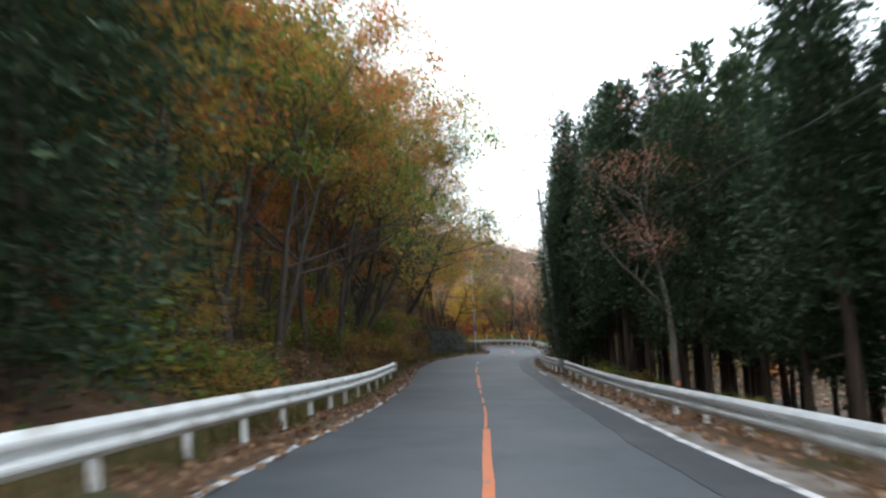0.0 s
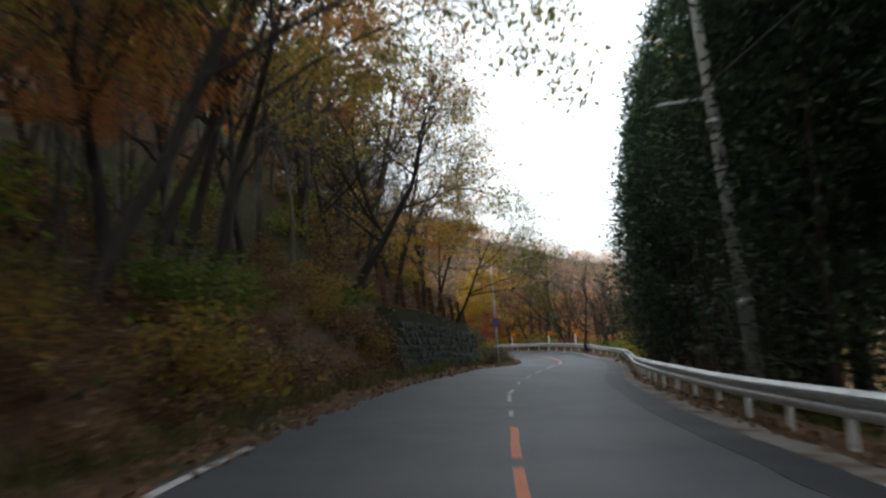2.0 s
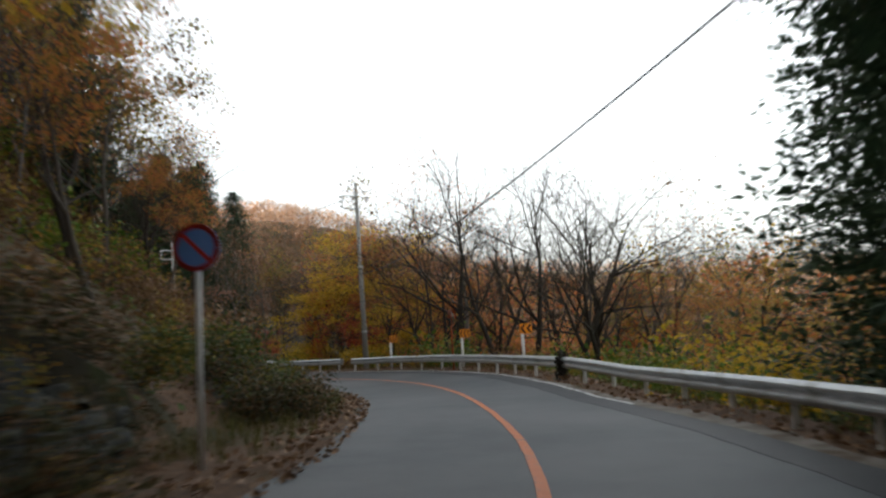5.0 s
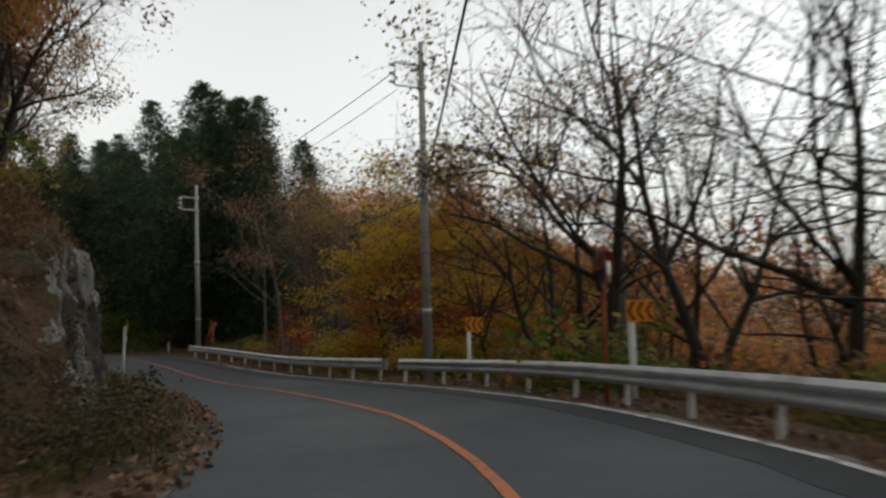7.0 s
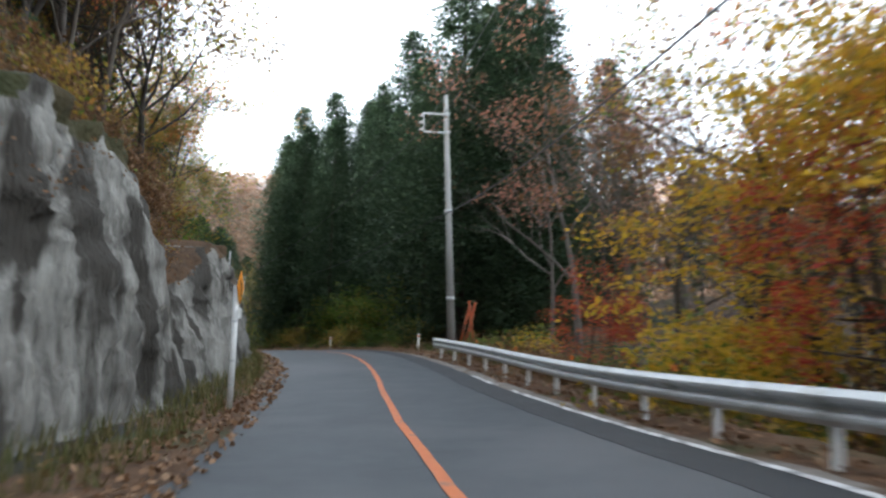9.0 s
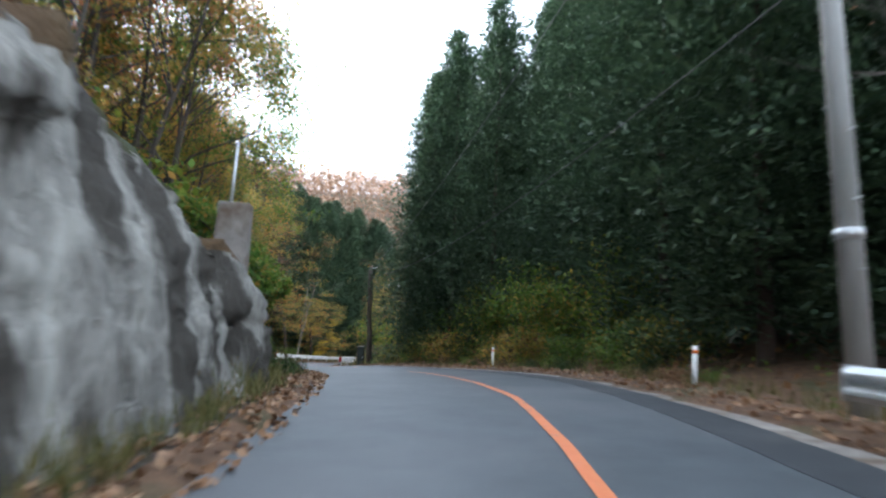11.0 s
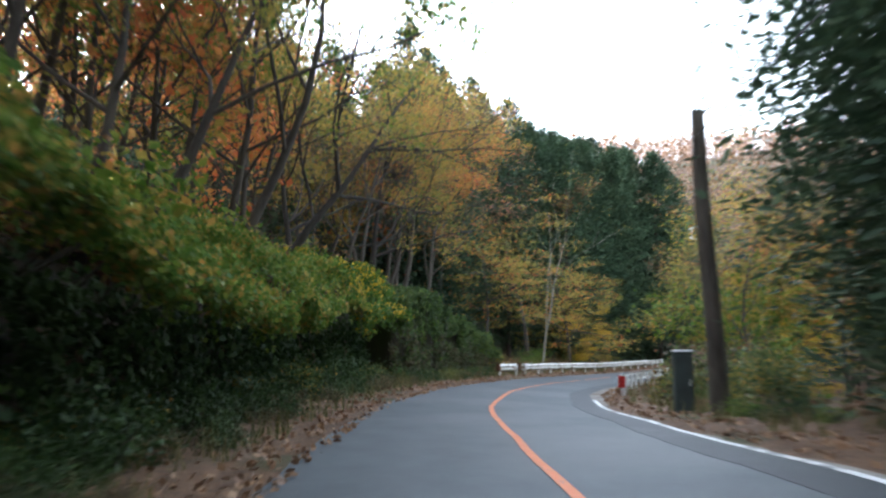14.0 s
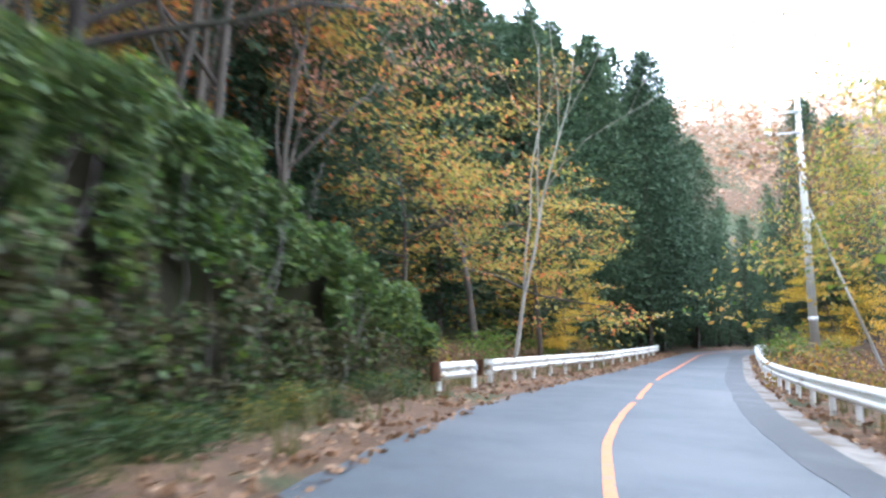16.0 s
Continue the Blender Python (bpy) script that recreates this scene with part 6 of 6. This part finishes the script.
scatter(["cedar_f"], 236, 281, 6.2, 26, 56, (0.3, 0.45), 1.8, 1.5, mass=CEDARS)
scatter(["maple_yel", "oak_c", "oak_a", "oak_d"], 196, 234, 8.5, 16, 16, (0.6, 0.85), 2.6, 5)
scatter(["cedar_f"], 204, 234, 16, 34, 26, (0.6, 0.8), 2.6, 1.5, mass=CEDARS)
for s_, l_, k_ in ((183.3, 6.5, 0.55), (185.5, 6.7, 0.7), (182.4, 7.7, 0.9), (179.0, 7.6, 0.7)):
    plant("bush_ivy", place(s_, l_), s_ * 53 % 360, k_)
scatter(["far_c", "far_a", "far_d"], 236, 281, 16, 62, 60, (0.4, 0.6), 3.0, 4, mass=WOODS)
plant("bush_big", place(195.0, 8.7), 20, 1.3)
plant("oak_d", place(192.0, 9.2), 80, 0.6)
plant("oak_a", place(200.0, 8.5), 130, 0.6)
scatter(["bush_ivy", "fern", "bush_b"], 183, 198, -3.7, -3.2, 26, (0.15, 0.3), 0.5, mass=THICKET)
scatter(["far_c", "far_a", "cedar_f"], 190, 240, 18, 40, 34, (0.7, 0.95), 2.8, 5, mass=WOODS)
scatter(["bush_g", "bush_o", "bush_b", "bush_b"], 186, 234, 6.2, 9, 30, (0.6, 1.0), 1.1, mass=THICKET)
scatter(["bush_b", "bush_o", "bush_g"], 199, 228, -6.5, -4.0, 20, (0.5, 0.8), 1.1)
for k, (a_, b_) in enumerate(((143.5, 148.5), (148.5, 153.5), (153.5, 158.5), (158.5, 163.5), (163.5, 168.5), (168.5, 173.5), (173.5, 178.0))):
    vine_thicket(a_, b_, 70 + k, LEAF_GREEN, LEAF_OLIVE, "green vines arching out over the dark hollow of the bank")
vine_thicket(178.0, 182.5, 80, LEAF_GREEN, LEAF_GOLD, "green and yellow vines arching out from the bank")
vine_thicket(182.5, 187.2, 81, LEAF_GREEN, LEAF_YELLOW, "yellow-green vines arching out beside the ivy wall")
ivy_wall()
brow_fence()
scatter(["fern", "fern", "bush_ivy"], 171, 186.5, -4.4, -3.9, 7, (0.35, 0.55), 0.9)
plant("oak_p", place(203.5, -9.4), 20, 1.2, label="tall tree with brown-pink leaves and pale bare boughs")
# single trees that stand out
leaning("pale_tree", 205.0, -2.75, 200, 1.05, 9, "leaning pale leafless trunk behind the old rail")
plant("maple_gold", place(211.5, -6.2), 30, 1.6)
plant("maple_gold", place(208.0, -7.6), 160, 1.25)
plant("cedar_c", place(9.5, -6.3), 0, 0.8)
plant("cedar_c", place(7.2, -7.4), 90, 0.85)
plant("cedar_c", place(12.5, -8.6), 200, 0.8)
plant("maple_gold", place(215.5, -4.4), 120, 1.25)
plant("maple_yel", place(218.0, -3.6), 220, 0.6)
plant("bare_a", place(105.9, 7.4), 40, 1.05, (0, -2))
leaning("oak_over", 69.5, -5.6, 120, 0.82, 30, "green oak leaning out over the road")
leaning("oak_a", 60.0, -7.2, 10, 0.85, 8)
leaning("maple_yel", 71.5, -6.4, 100, 1.05, 14)
leaning("oak_c", 76.0, -7.0, 100, 0.72, 8)
leaning("maple_gold", 64.0, -6.8, 190, 1.1, 8)
leaning("oak_a", 26.0, -7.2, 60, 0.95, 12)
leaning("oak_b", 33.0, -6.2, 200, 0.95, 17)
leaning("oak_b", 40.5, -6.2, 20, 1.0, 21)
leaning("oak_a", 46.0, -6.8, 300, 0.9, 15)
leaning("bare_a", 37.5, -6.3, 30, 0.95, 10, "old thick dark tree leaning from the slope")
leaning("bare_b", 42.0, -6.6, 200, 0.9, 6, "old thick dark tree leaning from the slope")
leaning("bare_a", 56.5, -6.4, 80, 1.1, 20, "old thick dark tree leaning over the stone wall", 0, 0.75)
plant("oak_p", place(25.8, 7.2), 60, 0.95, (0, 5, heading(26)))
for s_, l_, key, k_, lean_ in ((22, -8.2, "oak_f", 1.0, 8), (29, -8.8, "oak_e", 1.0, 10), (35, -8.0, "oak_f", 1.05, 12), (41, -9.0, "oak_e", 1.1, 12), (47.5, -8.2, "oak_e", 1.0, 14),
                               (53, -9.6, "oak_f", 1.05, 10), (59, -9.4, "oak_e", 1.05, 12), (65, -9.2, "oak_f", 0.95, 14), (71, -8.6, "oak_e", 0.85, 14), (37.2, -6.8, "oak_e", 0.9, 18), (44.0, -7.2, "oak_e", 0.95, 18), (18, -9.0, "oak_e", 0.95, 6), (14.5, -11.5, "oak_f", 1.1, 6)):
    leaning(key, s_, l_, s_ * 83 % 360, k_, lean_)
mass_built()


def dead_vine():
    root = thing("dead_vine", Matrix.Translation(tuple(at(90.8, 4.42))), "dark withered vine clump climbing over the guardrail", "vine")
    rng = np.random.default_rng(33)
    C = [np.array([rng.normal(0, 0.05), rng.normal(0, 0.06), z]) for z in np.linspace(0.02, 0.8, 16)]
    V, F = [], []
    tube(V, F, [np.array([0.03 * math.sin(z * 9), 0.03 * math.cos(z * 7), z]) for z in np.linspace(-0.1, 0.85, 8)], [0.03] * 5 + [0.02, 0.015, 0.008], 5)
    piece("stem", mesh_of("stem", V, F, BARK), root)
    piece("foliage", quads("foliage", leaf_cloud(rng, C, 900, 0.075, 0.09, 1.0, 0.9, 1.4), LEAF_DEAD), root)


dead_vine()


# ---------- fallen leaves, grass ----------
def leaf_drift():
    rng = np.random.default_rng(5)
    P = []
    for i in range(24000):
        s = rng.uniform(-8, 235)
        if rng.uniform() < 0.62:
            e = EDGE_L(s)
            lat = e + 0.25 - abs(rng.normal(0, 0.75))
            lat = max(lat, FOOT_L(s) - 0.8)
        else:
            e = LINE_R(s)
            lat = e + 0.35 + abs(rng.normal(0, 0.5))
        p = at(s, lat)
        z = np.interp(s, SA, AX[:, 2]) + float(ground_h(s, lat))
        inner = EDGE_L(s) < lat < LINE_R(s) + 0.5
        P.append((p[0], p[1], z + (0.025 if inner else 0.09 + 0.1 * noise.noise((p[0] * 0.7, p[1] * 0.7, 2.0)))))
    V = leaf_cloud(rng, np.array(P), 30000, 0.03, 0.1, 0.3, 0.0, 1.3)
    tagged(new("fallen_leaves", quads("fallen_leaves", V, LEAF_LITTER)), "drifts of pale brown fallen leaves along the asphalt edge", "leaves", kind="stuff")


leaf_drift()


def grass_tufts():
    rng = np.random.default_rng(6)
    V = []
    for i in range(3200):
        if rng.uniform() < 0.75:
            s = rng.choice([rng.uniform(78, 142), rng.uniform(140, 226), rng.uniform(0, 60)])
            lat = rng.uniform(FOOT_L(s) - 0.2, EDGE_L(s) - 0.45)
        else:
            s = rng.uniform(-5, 230)
            lat = LINE_R(s) + rng.uniform(0.9, 2.6)
        p = at(s, lat)
        z = np.interp(s, SA, AX[:, 2]) + float(ground_h(s, lat)) + 0.03
        for k in range(9):
            a = rng.uniform(0, 6.28)
            h = rng.uniform(0.12, 0.42)
            o = np.array([p[0] + rng.normal(0, 0.07), p[1] + rng.normal(0, 0.07), z])
            d = np.array([math.cos(a), math.sin(a), 0]) * h * rng.uniform(0.2, 0.7)
            w = np.array([-math.sin(a), math.cos(a), 0]) * 0.011
            tip = o + d + np.array([0, 0, h])
            V += [o - w, o + w, tip + w * 0.3, tip - w * 0.3]
    tagged(new("grass", quads("grass", np.array(V), GRASS)), "tufts of dry and green grass on the verges", "grass", kind="stuff")


grass_tufts()


def undergrowth():
    """Low plants and seedlings on the slopes beside the road."""
    rng = np.random.default_rng(16)
    P = []
    for i in range(8000):
        s = rng.uniform(-4, 204)
        if rng.uniform() < 0.75:
            lat = FOOT_L(s) - 0.3 - abs(rng.normal(0, 4.5))
        else:
            lat = LINE_R(s) + 2.2 + abs(rng.normal(0, 4.0))
        if (55 < s < 79 or 99 < s < 142) and lat > FOOT_L(s) - 1.9 and lat < 0:
            continue
        p = place(s, lat)
        for j in range(3):
            P.append((p[0] + rng.normal(0, 0.25), p[1] + rng.normal(0, 0.25), p[2] + rng.uniform(0.02, 0.35)))
    for i in range(2600):
        s, lat = rng.uniform(100, 146), rng.uniform(-15, -5.6)
        p = place(s, lat)
        for j in range(3):
            P.append((p[0] + rng.normal(0, 0.3), p[1] + rng.normal(0, 0.3), p[2] + rng.uniform(0.02, 0.4)))
    P = np.array(P)
    pick = rng.uniform(0, 1, len(P))
    for name, lo, hi, n, mat, label in (("dry_undergrowth", 0, 0.65, 32000, LEAF_BROWN, "dry brown undergrowth and dead leaves on the slopes"),
                                        ("green_undergrowth", 0.65, 1, 13000, LEAF_GREEN, "low green undergrowth on the slopes")):
        V = leaf_cloud(rng, P[(pick >= lo) & (pick < hi)], n, 0.14, 0.15, 0.6, 0.2, 1.5)
        tagged(new(name, quads(name, V, mat)), label, "undergrowth", kind="stuff")


undergrowth()


def hill_height(x, y):
    """Ground height for arrays of places, from the ground's own grid, and the offset from the road."""
    xs, ys, g = GROUND["grid"]
    i, j = np.clip(np.searchsorted(xs, x) - 1, 0, len(xs) - 2), np.clip(np.searchsorted(ys, y) - 1, 0, len(ys) - 2)
    u, v = (x - xs[i]) / (xs[i + 1] - xs[i]), (y - ys[j]) / (ys[j + 1] - ys[j])
    z = (g[j, i] * (1 - u) + g[j, i + 1] * u) * (1 - v) + (g[j + 1, i] * (1 - u) + g[j + 1, i + 1] * u) * v
    return z, road_coords(x, y)[1]


def far_wood():
    """Leafy clumps on the far hillsides, too many to count."""
    rng = np.random.default_rng(9)
    a, r = rng.uniform(-0.9, 3.0, 9000), rng.uniform(90, 700, 9000)
    sets = [(-20 + r * np.cos(a), 90 + r * np.sin(a), 45, 110000, 1.3, 1.3)]
    for x0, x1, y0, y1, n in ((-330, -95, 170, 400, 3600), (-70, 90, 140, 460, 4200), (38, 190, 30, 250, 2800)):
        sets.append((rng.uniform(x0, x1, n), rng.uniform(y0, y1, n), 38 if x0 != -70 else 24, n * 32, 1.2, 0.62))
    V = []
    for x, y, clear, leaves, spread, size in sets:
        z, lat = hill_height(x, y)
        keep = np.abs(lat) > clear
        c = np.repeat(np.stack([x, y, z], 1)[keep], 3, 0)
        c += np.stack([rng.normal(0, 1.5, len(c)), rng.normal(0, 1.5, len(c)), rng.uniform(1, 9, len(c))], 1)
        V.append(leaf_cloud(rng, c, leaves, spread, size, 1.1, 0.3, 1.3))
    tagged(new("far_woods", quads("far_woods", np.concatenate(V), LEAF_FAR)), "rust and ochre autumn woods on the far hills", "woods", kind="stuff")


LEAF_FAR = leafy("far_autumn_leaves", [(0.13, 0.1, 0.07), (0.22, 0.14, 0.085), (0.26, 0.15, 0.09), (0.2, 0.15, 0.1)], 0.2)
far_wood()
for src in KINDS.values():
    if not src["used"]:
        for o in (*src.children_recursive, src):
            bpy.data.objects.remove(o)
for ob in scene.objects:
    if "used" in ob:
        del ob["used"]
